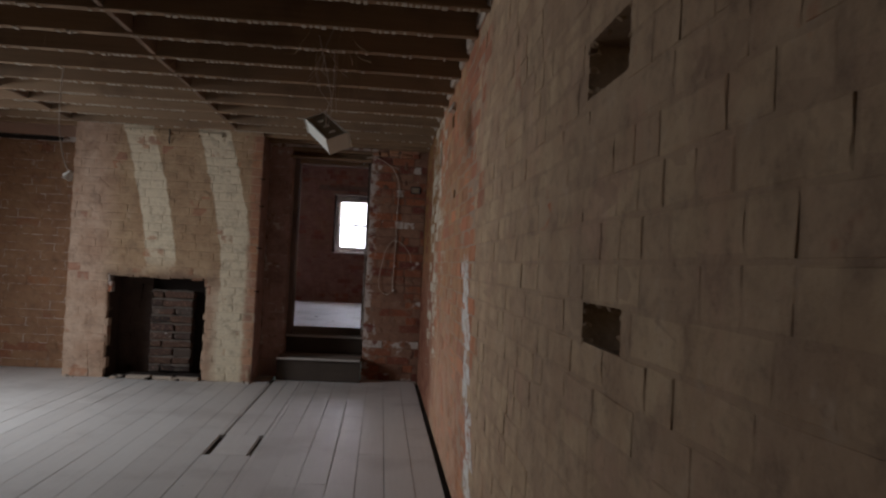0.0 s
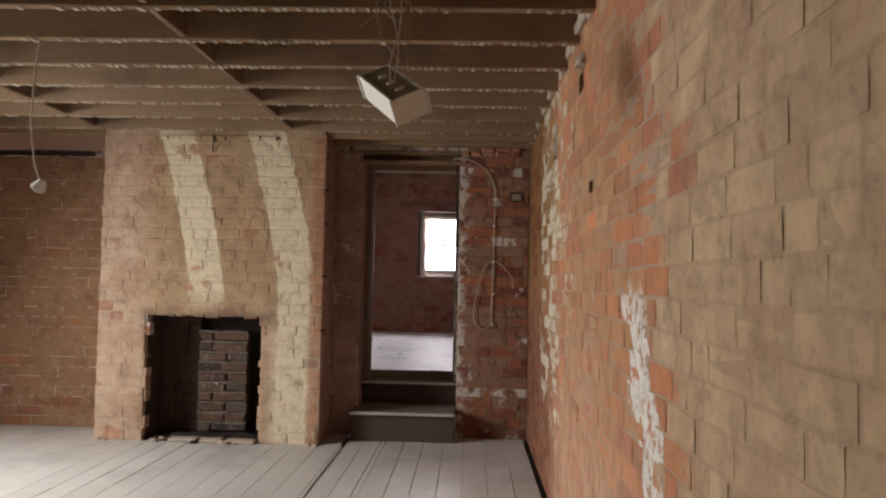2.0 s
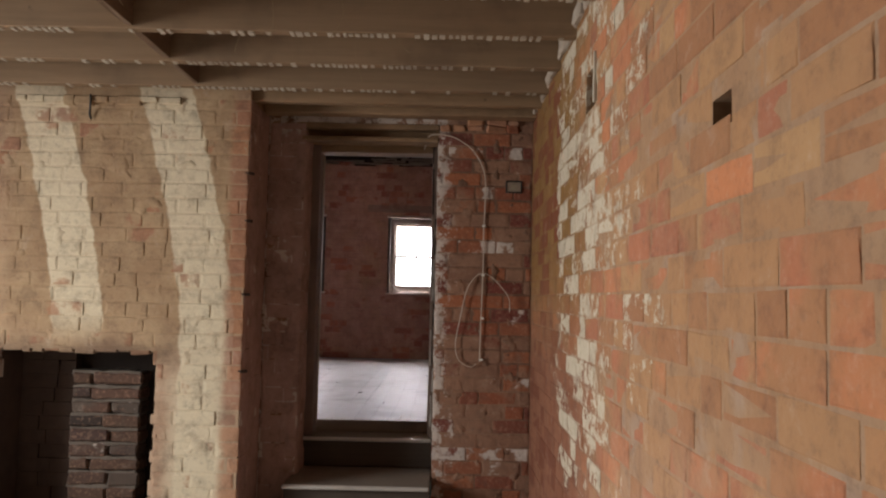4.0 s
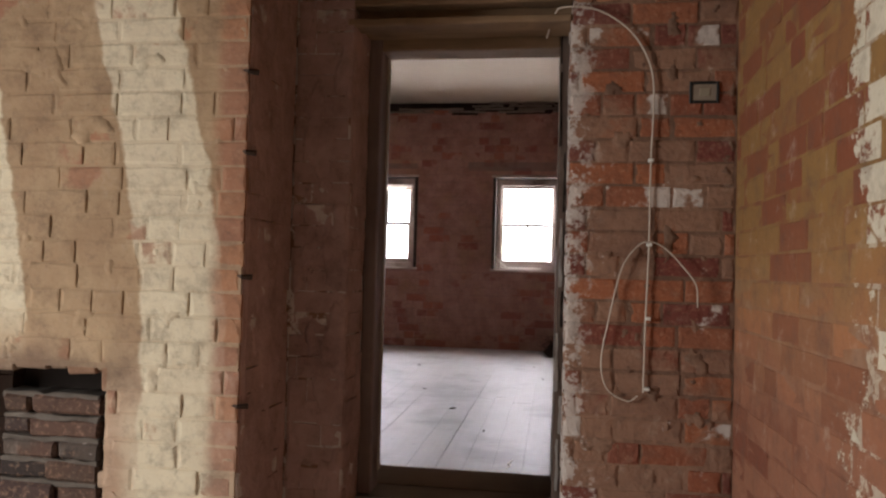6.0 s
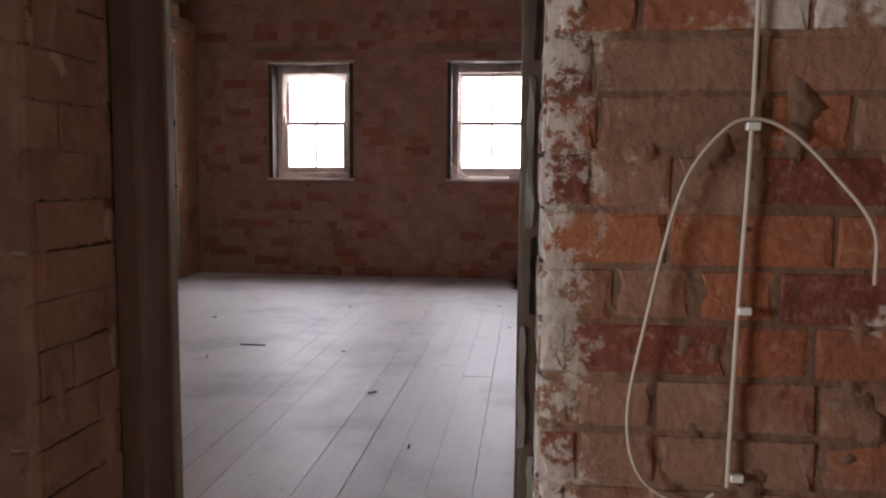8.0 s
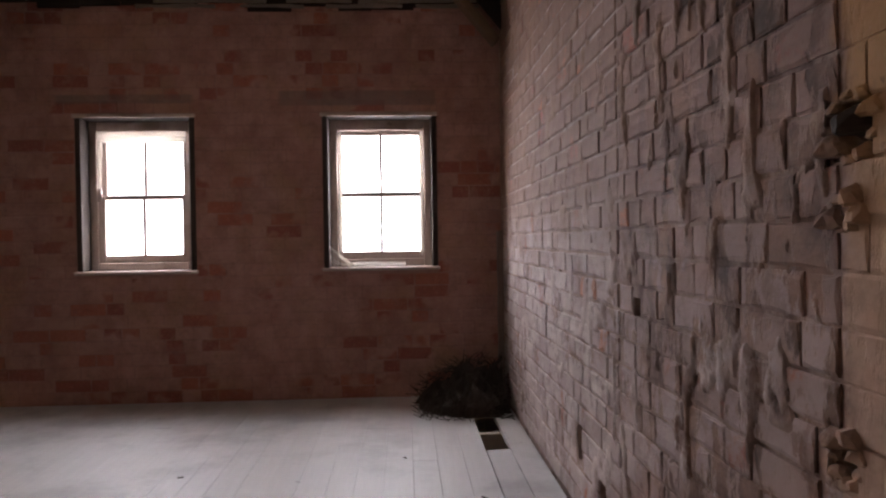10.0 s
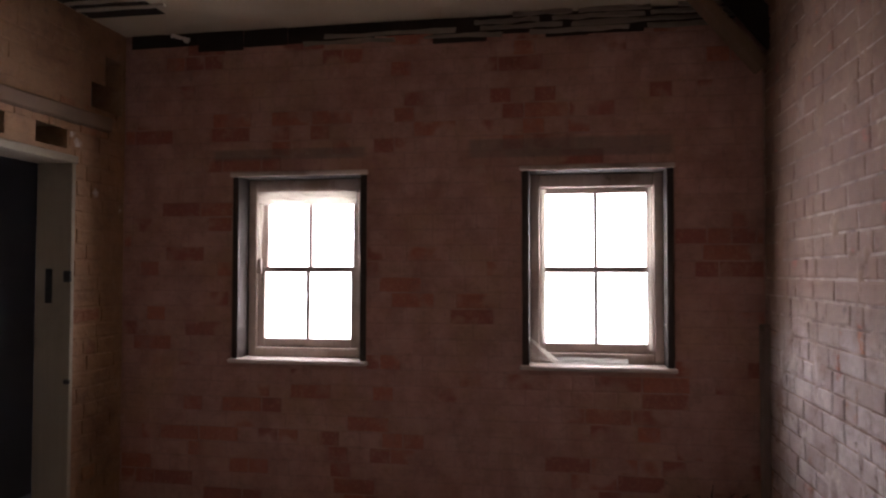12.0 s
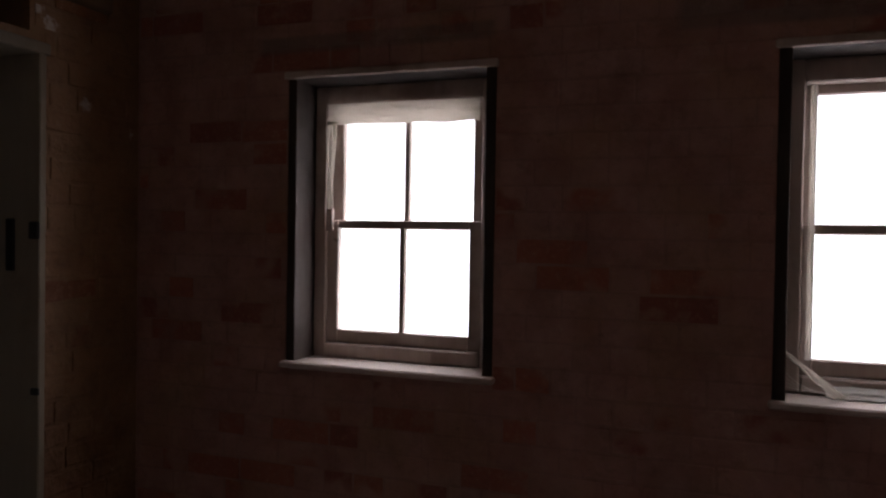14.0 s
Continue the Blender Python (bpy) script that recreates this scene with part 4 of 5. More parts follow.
part("wire", tube(spline([hang + Vector((0.01, 0, 0)), hang + Vector((0.025, 0.01, 0.12)), hang + Vector((0.0, 0.0, 0.26)), Vector((0.06, -0.08, 0.47))], 6), 0.0022), CABLE, light_fitting)

wires = thing("hanging_straw", "tangle of dry straw and torn wires hanging between joists", "straw", (-0.80, 5.42, JOIST_Z + 0.02))
rng = random.Random(5)
for k in range(34):
    x, y = rng.uniform(-0.16, 0.14), rng.uniform(-0.40, 0.40)
    drop = rng.uniform(0.06, 0.34) if rng.random() < 0.7 else rng.uniform(0.02, 0.1)
    lean = Vector((rng.uniform(-0.13, 0.13), rng.uniform(-0.1, 0.1), 0))
    pts = [Vector((x, y, 0.04)), Vector((x, y, 0)) + lean * 0.4 + Vector((rng.uniform(-0.03, 0.03), 0, -drop * 0.5)), Vector((x, y, -drop)) + lean]
    part("strand", tube(spline(pts, 4), rng.choice((0.0016, 0.0022, 0.0030)), 4), STRAW if rng.random() < 0.75 else CABLE, wires)

pendant = thing("pendant_flex", "white pendant lamp holder on a loose twisted flex", "pendant", (-2.62, 6.262, JOIST_Z))
flex_end = Vector((0.16, -0.22, -0.72))
part("flex", tube(spline([(0, 0, 0.03), (0.0, -0.03, -0.16), (0.035, -0.10, -0.42), (0.10, -0.17, -0.62), tuple(flex_end)], 7), 0.0042), CABLE, pendant)
holder = bmesh.new()
bmesh.ops.create_cone(holder, cap_ends=True, segments=14, radius1=0.036, radius2=0.013, depth=0.055)
bmesh.ops.bevel(holder, geom=[e for e in holder.edges], offset=0.003, segments=1, affect="EDGES")
ob = part("lamp_holder", holder, PVC, pendant, "white flared lamp holder")
ob.location, ob.rotation_euler = flex_end + Vector((0.012, -0.01, -0.02)), (0.35, 0.75, 0)

# loose strands and cobwebbed laths under the joists
rng = random.Random(9)
for k in range(16):
    x, y = rng.uniform(-2.4, -0.25), rng.choice(joist_ys[18:25]) + rng.uniform(-0.02, 0.02)
    d = rng.uniform(0.05, 0.22)
    bm = tube(spline([(0, 0, 0.01), (rng.uniform(-0.02, 0.02), 0, -d * 0.5), (rng.uniform(-0.05, 0.05), rng.uniform(-0.03, 0.03), -d)], 4), 0.0013, 4)
    ob = tagged(part("lath_splinter", bm, STRAW), "thin dry splinter hanging from a ceiling joist", "splinter", "hanging splinters")
    ob.location = (x, y, JOIST_Z)

# cable on the pier
PY = DW_Y - 0.008
pier_cable = thing("loose_cable", "grimy white cable clipped down a brick pier, its ends loose", "cable", (0, PY, 0))
part("main_run", tube(spline([(-0.69, 0.16, 2.30), (-0.66, 0.02, 2.345), (-0.625, -0.012, 2.36), (-0.506, -0.02, 2.345), (-0.385, -0.006, 2.27), (-0.315, -0.004, 2.155), (-0.295, -0.004, 2.03), (-0.302, -0.004, 1.776), (-0.303, -0.004, 1.482), (-0.311, -0.004, 1.193), (-0.315, -0.006, 0.945)], 6), 0.0036, 8), CABLE, pier_cable)
part("loop", tube(spline([(-0.135, -0.03, 1.26), (-0.141, -0.03, 1.34), (-0.19, -0.02, 1.41), (-0.248, -0.014, 1.47), (-0.300, -0.014, 1.492), (-0.345, -0.014, 1.475), (-0.40, -0.012, 1.39), (-0.443, -0.012, 1.20), (-0.466, -0.012, 1.05), (-0.443, -0.012, 0.955), (-0.372, -0.012, 0.915), (-0.335, -0.01, 0.935)], 6), 0.0028, 8), CABLE, pier_cable)
for z in (1.79, 1.482, 1.214, 0.96):
    part("clip", box(-0.312, -0.292, -0.012, 0.004, z - 0.006, z + 0.006, 0.002), PVC, pier_cable)

back_box = thing("switch_box", "rusty metal switch back box let into a brick pier", "switch box", (-0.117, DW_Y, 2.04))
for a, b, c, d in ((-0.052, -0.042, -0.04, 0.04), (0.042, 0.052, -0.04, 0.04), (-0.042, 0.042, 0.03, 0.04), (-0.042, 0.042, -0.04, -0.03)):
    part("side", box(a, b, -0.007, 0.03, c, d, 0.002), BLACK, back_box)
part("back", box(-0.042, 0.042, -0.0035, 0.002, -0.03, 0.03, 0.001), PUTTY, back_box)
part("knockout", box(-0.018, 0.020, -0.006, -0.003, -0.014, 0.016, 0.002), BACKTRAY, back_box)

# loose bricks bedded on top of the pier
rng = random.Random(31)
x = -0.59
while x < -0.08:
    w = rng.uniform(0.075, 0.13)
    for row in range(1 if x < -0.42 else 2):
        z0 = 2.385 + 0.044 * row
        h = rng.uniform(0.036, 0.05)
        bm = box(-w / 2, w / 2, -0.05, 0.05, 0, h, 0.01, 0.009)
        ob = part("loose_brick", bm, (CHIMNEY if rng.random() < 0.5 else PIER)["piece"])
        ob.location, ob.rotation_euler = (x + w / 2, DW_Y + 0.03 + rng.uniform(-0.014, 0.01), z0), (0, rng.uniform(-0.06, 0.06), rng.uniform(-0.12, 0.12))
        tagged(ob, "broken brick piece loosely packed on the pier", "brick", "packed brick pieces")
    x += w + 0.008

rng = random.Random(67)
fillet = bmesh.new()
x = -3.02
while x < -2.12:
    w = rng.uniform(0.06, 0.16)
    box(x, x + w, CH_Y - 0.022 + rng.uniform(-0.006, 0.006), CH_Y + 0.03, 2.405 + rng.uniform(-0.012, 0.01), 2.448, 0.006, 0.004, fillet)
    x += w * 0.97
tagged(part("plaster_fillet", fillet, CHIMNEY["mortar"], chimney_breast, "pale plaster fillet under the trimmer"), kind="stuff")
hook = tube(spline([(-2.58, CH_Y - 0.03, 2.45), (-2.575, CH_Y - 0.035, 2.40), (-2.585, CH_Y - 0.02, 2.34), (-2.58, CH_Y - 0.008, 2.315)], 4), 0.006, 6)
tagged(part("iron_hook", hook, BLACK), "dark iron hook on the chimney head", "hook")

# timber plugs and spikes at the arris of the chimney breast
for z, s in ((2.02, 0.028), (1.747, 0.02), (1.33, 0.024), (0.90, 0.03)):
    ob = part("wall_plug", tube([(0.02, 0.02, 0), (-0.008, -0.002, 0.001), (-s * 0.9, 0.0, 0.004)], [0.010, 0.007, 0.003], 6), FLANK)
    ob.location = (CH_X1 + 0.002, CH_Y, z)
    tagged(ob, "dark spike driven into the chimney corner", "spike", "chimney corner spikes")

# hearth: sooty lining, brick infill, ash and stones
hearth = thing("hearth_lining", "soot-black lining of the open hearth", "hearth", (0, 0, 0))
part("side", box(HEARTH_X0 + 0.001, HEARTH_X0 + 0.012, CH_Y + 0.05, DW_Y - 0.02, 0.0, HEARTH_TOP - 0.001, 0.003), FLANK, hearth)
part("side", box(HEARTH_X1 - 0.012, HEARTH_X1 - 0.001, CH_Y + 0.05, DW_Y - 0.02, 0.0, HEARTH_TOP - 0.001, 0.003), FLANK, hearth)
part("throat", box(HEARTH_X0 + 0.013, HEARTH_X1 - 0.013, CH_Y + 0.03, DW_Y - 0.02, HEARTH_TOP - 0.014, HEARTH_TOP - 0.003, 0.003), SOOT, hearth)
part("fireback", box(HEARTH_X0 + 0.013, HEARTH_X1 - 0.013, DW_Y - 0.05, DW_Y - 0.012, 0.0, HEARTH_TOP - 0.015, 0.003), SOOT, hearth)
infill = thing("brick_infill", "rough brick infill column blocking the back of the hearth", "brick infill", (0, 0, 0))
rng = random.Random(41)
z = 0.03
while z < 0.80:
    x = -2.745 + rng.uniform(0, 0.01)
    cut = rng.choice((0.12, 0.2, 0.235))
    for w in (cut, 0.42 - cut):
        h = 0.078
        d = rng.uniform(-0.012, 0.012)
        look_i = HEARTH["piece"]
        part("brick", box(x + 0.004, x + w - 0.004, 8.86 + d, 9.0, z, z + h - 0.007, 0.012, 0.008), look_i, infill)
        x += w
    part("mortar_bed", box(-2.738, -2.332, 8.862, 8.99, z + 0.064, z + 0.085, 0.004, 0.006, None, 8), MORTAR, infill, "crumbly dull mortar bed")
    z += 0.083
flank = thing("brick_flank", "sooty brick flank inside the hearth", "brick infill", (0, 0, 0))
z = 0.0
while z < 0.95:
    cut = -2.9 + rng.uniform(-0.06, 0.06)
    for x0, x1 in ((-3.075, cut - 0.003), (cut + 0.003, -2.752)):
        part("brick", box(x0, x1, 8.93 + rng.uniform(-0.004, 0.004), 9.0, z, z + 0.082, 0.002, 0.002), FLANK, flank)
    z += 0.083


def lump(size, seed, squash=0.6):
    r = random.Random(seed)
    bm = bmesh.new()
    bmesh.ops.create_icosphere(bm, subdivisions=2, radius=size)
    for v in bm.verts:
        v.co *= 1 + 0.35 * noise.noise(v.co / size * 1.3 + Vector((seed * 3.1, 0, 0))) + r.uniform(-0.05, 0.05)
        v.co.z = max(v.co.z * squash, -0.15 * size)
    return bm


# broken brick ends round the hearth opening and ragged top edge
rng = random.Random(52)
for side, x in (("l", HEARTH_X0), ("r", HEARTH_X1)):
    z = 0.03
    while z < 1.0:
        d = rng.choice((0.003, 0.006, 0.010, 0.022)) * (1.7 if side == "l" and z > 0.75 else 1.0)
        h = rng.uniform(0.06, 0.11)
        bm = box(x - 0.02 if side == "l" else x - d, x + d if side == "l" else x + 0.02, CH_Y + 0.002 + rng.uniform(0, 0.012), CH_Y + 0.10, z, z + h - 0.003, 0.005, 0.004)
        look_b = PIER if side == "l" and z > 0.8 else CHIMNEY
        part("broken_brick", bm, look_b["piece"], chimney_breast)
        z += h
x = HEARTH_X0 + 0.02
while x < HEARTH_X1 - 0.03:
    w = rng.uniform(0.05, 0.13)
    bm = box(x, min(x + w, HEARTH_X1 - 0.01) - 0.004, CH_Y + 0.003 + rng.uniform(0, 0.008), CH_Y + 0.09, HEARTH_TOP - rng.uniform(0.006, 0.030), HEARTH_TOP + 0.01, 0.006, 0.005)
    part("broken_brick", bm, CHIMNEY["piece"], chimney_breast)
    x += w

ash = bmesh.new()
bmesh.ops.create_grid(ash, x_segments=24, y_segments=12, size=0.5)
for v in ash.verts:
    x, y = v.co.x * 0.92, v.co.y * 0.40
    edge = max(0.0, 1 - (abs(v.co.x) / 0.5) ** 4) * max(0.0, 1 - (abs(v.co.y) / 0.5) ** 4)
    v.co = Vector((-2.62 + x, 8.80 + y, 0.002 + edge * (0.018 + 0.035 * noise.noise(Vector((x * 6, y * 9, 1))) + 0.012 * random.random())))
tagged(part("ash_mound", ash, SOOT), "dark ash and soot over the hearth floor", "ash")
rng = random.Random(77)
for k in range(11):
    x = rng.uniform(-3.05, -2.2)
    ob = part("hearth_stone", lump(rng.uniform(0.02, 0.05), k, 0.5), RUBBLE if rng.random() < 0.6 else SOOT)
    ob.location, ob.rotation_euler = (x, rng.uniform(8.55, 8.68), 0.004), (0, 0, rng.uniform(0, 6))
    tagged(ob, "lump of broken mortar on the hearth edge", "rubble", "hearth rubble")
for x0, x1 in ((-2.86, -2.62), (-2.61, -2.42), (-2.40, -2.16)):
    tagged(part("hearth_slab", box(x0, x1 - 0.008, 8.56 + rng.uniform(-0.01, 0.01), 8.66, 0.001, 0.03, 0.008, 0.004), RUBBLE), "broken pale hearth stone strip", "hearth stone", "hearth stones")
for x, y, s in ((-3.42, 8.585, 0.03), (-1.74, 8.585, 0.025), (-3.36, 8.57, 0.02), (-1.69, 8.575, 0.03)):
    ob = part("mortar_lump", lump(s, int(-x * 100)), RUBBLE)
    ob.location = (x, y, 0.003)
    tagged(ob, "crumb of fallen mortar on the floor", "rubble", "fallen mortar")

# head of the alcove, its dark slot done as a black strip, and the dark conduit
tagged(part("alcove_slot_strip", box(-4.95, -3.78, DW_Y - 0.022, DW_Y - 0.001, 2.335, 2.375, 0.004, 0.003, None, 10), SOOT), "black strip standing for the dark slot across the alcove", "batten")
tagged(part("alcove_band", box(R1_L + 0.01, CH_X0 - 0.012, DW_Y - 0.014, DW_Y + 0.002, 2.385, CEIL1 - 0.004, 0.003, 0.001, None, 6), WALLPLAIN), "rose plaster band above the alcove", "plaster band", kind="structure")
tagged(part("conduit", tube(spline([(-4.93, DW_Y - 0.03, 2.45), (-4.96, DW_Y - 0.025, 1.9), (-5.0, DW_Y - 0.025, 1.2), (-5.02, DW_Y - 0.025, 0.4)], 5), 0.014, 8), BLACK), "black conduit down the alcove brickwork", "conduit")

# rough mortar along the top of the right wall, between joist ends
rng = random.Random(13)
bed = bmesh.new()
y = 1.0
while y < DW_Y - 0.1:
    w = rng.uniform(0.07, 0.16)
    box(-rng.uniform(0.006, 0.03), 0.02, y, y + w, 2.475 + rng.uniform(-0.012, 0.02), 2.53 + rng.uniform(0, 0.05), 0.008, 0.008, bed)
    y += w * rng.uniform(0.85, 1.15)
tagged(part("mortar_bed", bed, RUBBLE, wall_right, "crumbly mortar packing at the wall head"), kind="stuff")
tagged(part("torn_plaster", lump(0.06, 3, 1.0), RUBBLE, wall_right, "torn scrap of plaster"), "torn scrap of plaster").location = (0.01, 6.10, 2.30)
ob = part("wall_peg", box(-0.012, 0.03, 7.095, 7.115, 2.06, 2.25, 0.004, 0.002), LATH, wall_right, "pale timber edge beside the slot")

# ---- things of the second room ----
brace = thing("roof_brace", "pale slanting roof brace meeting the corner", "brace", (0, 14.42, 0))
ddir = (Vector((-0.52, 0, 3.40)) - Vector((-0.135, 0, 2.93))).normalized()
nrm = Vector((ddir.z, 0, -ddir.x))
oriented_box("beam", Vector((-0.135, -0.11, 2.90)), ddir * 0.62, nrm * -0.055, Vector((0, 0.13, 0)), TIMBER_Y, brace, 0.005)
oriented_box("soffit_board", Vector((-0.12, -0.02, 2.98)), ddir * 0.55, nrm * 0.14, Vector((0, 0.02, 0)), SOOT, brace, 0.004, "dark board behind the brace")
tagged(part("corner_batten", box(-0.152, -0.118, 14.44, 14.512, F2, 1.63, 0.005, 0.003, None, 8), TIMBER_Z), "dark upright batten in the wall corner", "batten")

# torn laths at the head of the far wall
rng = random.Random(61)
for row in range(4):
    x = -2.55 + 0.12 * row
    while x < -0.3:
        w = rng.uniform(0.25, 0.8)
        if rng.random() < 0.75:
            tagged(part("lath", box(x, min(x + w, -0.2), R2_Y1 - 0.03 - 0.01 * row, R2_Y1 - 0.016 - 0.01 * row, 3.155 + 0.03 * row, 3.177 + 0.03 * row, 0.002, 0.006, None, 6), TIMBER_X), "torn plaster lath at the wall head", "lath", "torn laths")
        x += w + rng.uniform(0.02, 0.2)
# ragged black strip: darkness of the broken gap under the ceiling, as a solid
void = bmesh.new()
x = -3.62
while x < -0.5:
    w = rng.uniform(0.12, 0.35)
    box(x, x + w, R2_Y1 - 0.012, R2_Y1 - 0.002, 3.20 - rng.uniform(0, 0.07), CEIL2 - 0.002, 0.004, 0.003, void)
    x += w
tagged(part("cornice_gap_strip", void, SOOT), "ragged black strip standing for the dark gap at the wall head", "cornice", kind="structure")
for k in range(6):
    tagged(part("lath", box(-3.64, -3.24 + 0.05 * (k % 3), 13.55 + 0.10 * k, 13.575 + 0.10 * k, CEIL2 - 0.016, CEIL2 - 0.004, 0.002, 0.003, None, 4), LATH), "bare ceiling lath showing through fallen plaster", "lath", "bare ceiling laths")
# flat black sheet gives the shade behind the bare laths
tagged(part("ceiling_scar", box(-3.655, -3.22, 13.5, 14.2, CEIL2 - 0.003, CEIL2 + 0.002, 0), SOOT), "black sheet for the dark gap where ceiling plaster has fallen", "ceiling", kind="structure")
scrap = part("paper_scrap", box(-0.05, 0.05, -0.012, 0.012, -0.012, 0.012, 0.004, 0.01, None, 4), FILM)
scrap.location, scrap.rotation_euler = (-3.30, R2_Y1 - 0.03, 3.235), (0.3, 0.3, 0.2)
tagged(scrap, "white scrap caught under the torn cornice", "scrap")


def film(name, corners, n, m, wave, seed, label):
    """A crumpled sheet between four corners."""
    bm = bmesh.new()
    a, b, c, d = [Vector(p) for p in corners]
    grid = []
    for i in range(n + 1):
        row = []
        for j in range(m + 1):
            s, t = i / n, j / m
            p = (a * (1 - s) + b * s) * (1 - t) + (d * (1 - s) + c * s) * t
            w = noise.noise(Vector((s * 5 + seed, t * 3, seed * 1.7)))
            q = noise.noise(Vector((s * 13, t * 6 + seed, 4)))
            row.append(bm.verts.new(p + Vector((0, wave * (w + 0.4 * q), wave * 0.9 * noise.noise(Vector((s * 7, seed, t * 2))) * (t > 0.4)))))
        grid.append(row)
    for i in range(n):
        for j in range(m):
            bm.faces.new((grid[i][j], grid[i + 1][j], grid[i + 1][j + 1], grid[i][j + 1]))
    bmesh.ops.solidify(bm, geom=list(bm.faces), thickness=0.0012)
    ob = part(name, bm, FILM)
    return tagged(ob, label, "plastic film")


yw = R2_Y1 + 0.13
film("plastic_film", ((-2.885, yw, 2.352), (-2.285, yw, 2.352), (-2.285, yw, 2.27), (-2.885, yw, 2.275)), 26, 7, 0.010, 2, "crumpled plastic film bunched over the upper sash")
film("plastic_film", ((-2.892, yw, 2.30), (-2.845, yw, 2.28), (-2.862, yw, 1.95), (-2.885, yw, 1.93)), 6, 20, 0.008, 5, "strip of plastic film down the sash edge")
film("plastic_film", ((-1.235, yw, 2.34), (-1.215, yw, 2.34), (-1.215, yw, 1.50), (-1.235, yw, 1.50)), 3, 24, 0.005, 8, "strip of plastic film down the sash edge")
film("plastic_film", ((-0.668, yw, 2.34), (-0.652, yw, 2.34), (-0.655, yw, 1.47), (-0.670, yw, 1.47)), 3, 24, 0.005, 11, "strip of plastic film down the sash edge")
film("plastic_film", ((-1.322, yw - 0.09, 1.548), (-1.312, yw - 0.09, 1.552), (-1.13, yw - 0.08, 1.408), (-1.165, yw - 0.08, 1.400)), 6, 10, 0.005, 14, "stretched plastic film and web at the sill corner")
film("plastic_film", ((-1.18, yw - 0.05, 1.40), (-0.78, yw - 0.05, 1.40), (-0.78, yw - 0.01, 1.425), (-1.18, yw - 0.01, 1.43)), 16, 4, 0.008, 17, "crumpled plastic film lying on the sill")

for k in range(4):
    web = tube(spline([(-1.322, yw - 0.09 + 0.02 * k, 1.50 - 0.02 * k), (-1.25, yw - 0.085 + 0.02 * k, 1.435 - 0.008 * k), (-1.12 + 0.03 * k, yw - 0.08 + 0.015 * k, 1.402)], 5), 0.0012, 4)
    tagged(part("web_strand", web, FILM), "thin pale web strand at the sill corner", "cobweb", "web strands")
for x0, x1 in ((-0.60, -0.567), (-2.235, -2.20)):
    web = tube(spline([(x0, yw - 0.02, 1.62), ((x0 + x1) / 2, yw - 0.05, 1.60), (x1, yw - 0.09, 1.63)], 4), 0.0016, 4)
    tagged(part("web_strand", web, FILM), "thin pale web strand across the reveal", "cobweb", "web strands")

# crumbled mortar smears on the side wall
rng = random.Random(73)
smear = bmesh.new()
for k in range(12):
    y, z = rng.uniform(10.62, 11.85), rng.uniform(F2 + 0.1, 3.1)
    b = lump(rng.uniform(0.03, 0.075), k + 200, 1.0)
    tall = rng.uniform(0.8, 2.6)
    for v in b.verts:
        v.co = Vector((R2_X1 + 0.004 + v.co.x * 0.13, y + v.co.y * 0.8, z + v.co.z * tall))
    me = bpy.data.meshes.new("scratch")
    b.to_mesh(me)
    b.free()
    smear.from_mesh(me)
    bpy.data.meshes.remove(me)
tagged(part("mortar_smear", smear, SIDE2["mortar"], wall_side, "crumbling brown mortar smears"), kind="stuff")
rng = random.Random(79)
for a, b, c, d in HOLES_SIDE[:3]:
    for k in range(9):
        t = k / 9 * 2 * math.pi
        ob = part("broken_brick", lump(rng.uniform(0.016, 0.034), k + 300, 1.0), SIDE_CRUST, wall_side)
        ob.location = (R2_X1 + 0.012, (a + b) / 2 + (b - a) * 0.56 * math.cos(t), (c + d) / 2 + (d - c) * 0.56 * math.sin(t))
for a, b, c, d in HOLES_RIGHT[:2]:
    for k in range(14):
        t = k / 14 * 2 * math.pi
        u = (a + b) / 2 + (b - a) * 0.53 * max(-0.94, min(0.94, 1.35 * math.cos(t)))
        v = (c + d) / 2 + (d - c) * 0.53 * max(-0.94, min(0.94, 1.35 * math.sin(t)))
        ob = part("broken_brick", lump(rng.uniform(0.008, 0.015), k + 340, 1.0), RIGHT["piece"], wall_right)
        ob.location, ob.rotation_euler = (0.012, u, v), (rng.uniform(0, 3), 0, 0)
rag = part("stuffed_rag", lump(0.045, 9, 0.9), NEST)
rag.location = (R2_X1 + 0.02, 10.55, 1.735)
tagged(rag, "dark rag stuffed into a wall hole", "rag")

# debris heap, twigs and floor litter
heap = thing("debris_heap", "dark heap of twigs and dirt in the corner", "debris", (-0.34, 14.15, F2))
mound = bmesh.new()
bmesh.ops.create_grid(mound, x_segments=28, y_segments=28, size=0.5)
for v in mound.verts:
    x, y = v.co.x * 0.66, v.co.y * 0.74
    rr = math.hypot(v.co.x / 0.5 - 0.35, v.co.y / 0.5 - 0.35)
    hgt = 0.27 * max(0.0, 1 - (rr / 1.25) ** 1.6) * (abs(v.co.x) < 0.499) * (abs(v.co.y) < 0.499)
    v.co = Vector((x - 0.11, y, 0.0015 + hgt * (0.7 + 0.6 * noise.noise(Vector((x * 7, y * 7, 3))) + 0.5 * noise.noise(Vector((x * 21, y * 21, 8)))) + 0.10 * hgt * random.random()))
    v.co.x = min(v.co.x, 0.21)
bmesh.ops.delete(mound, geom=[v for v in mound.verts if v.co.z < 0.012], context="VERTS")
for v in mound.verts:
    if any(e.is_boundary for e in v.link_edges):
        v.co.z = 0.001
part("mound", mound, NEST, heap)
twigs = bmesh.new()
rng = random.Random(88)
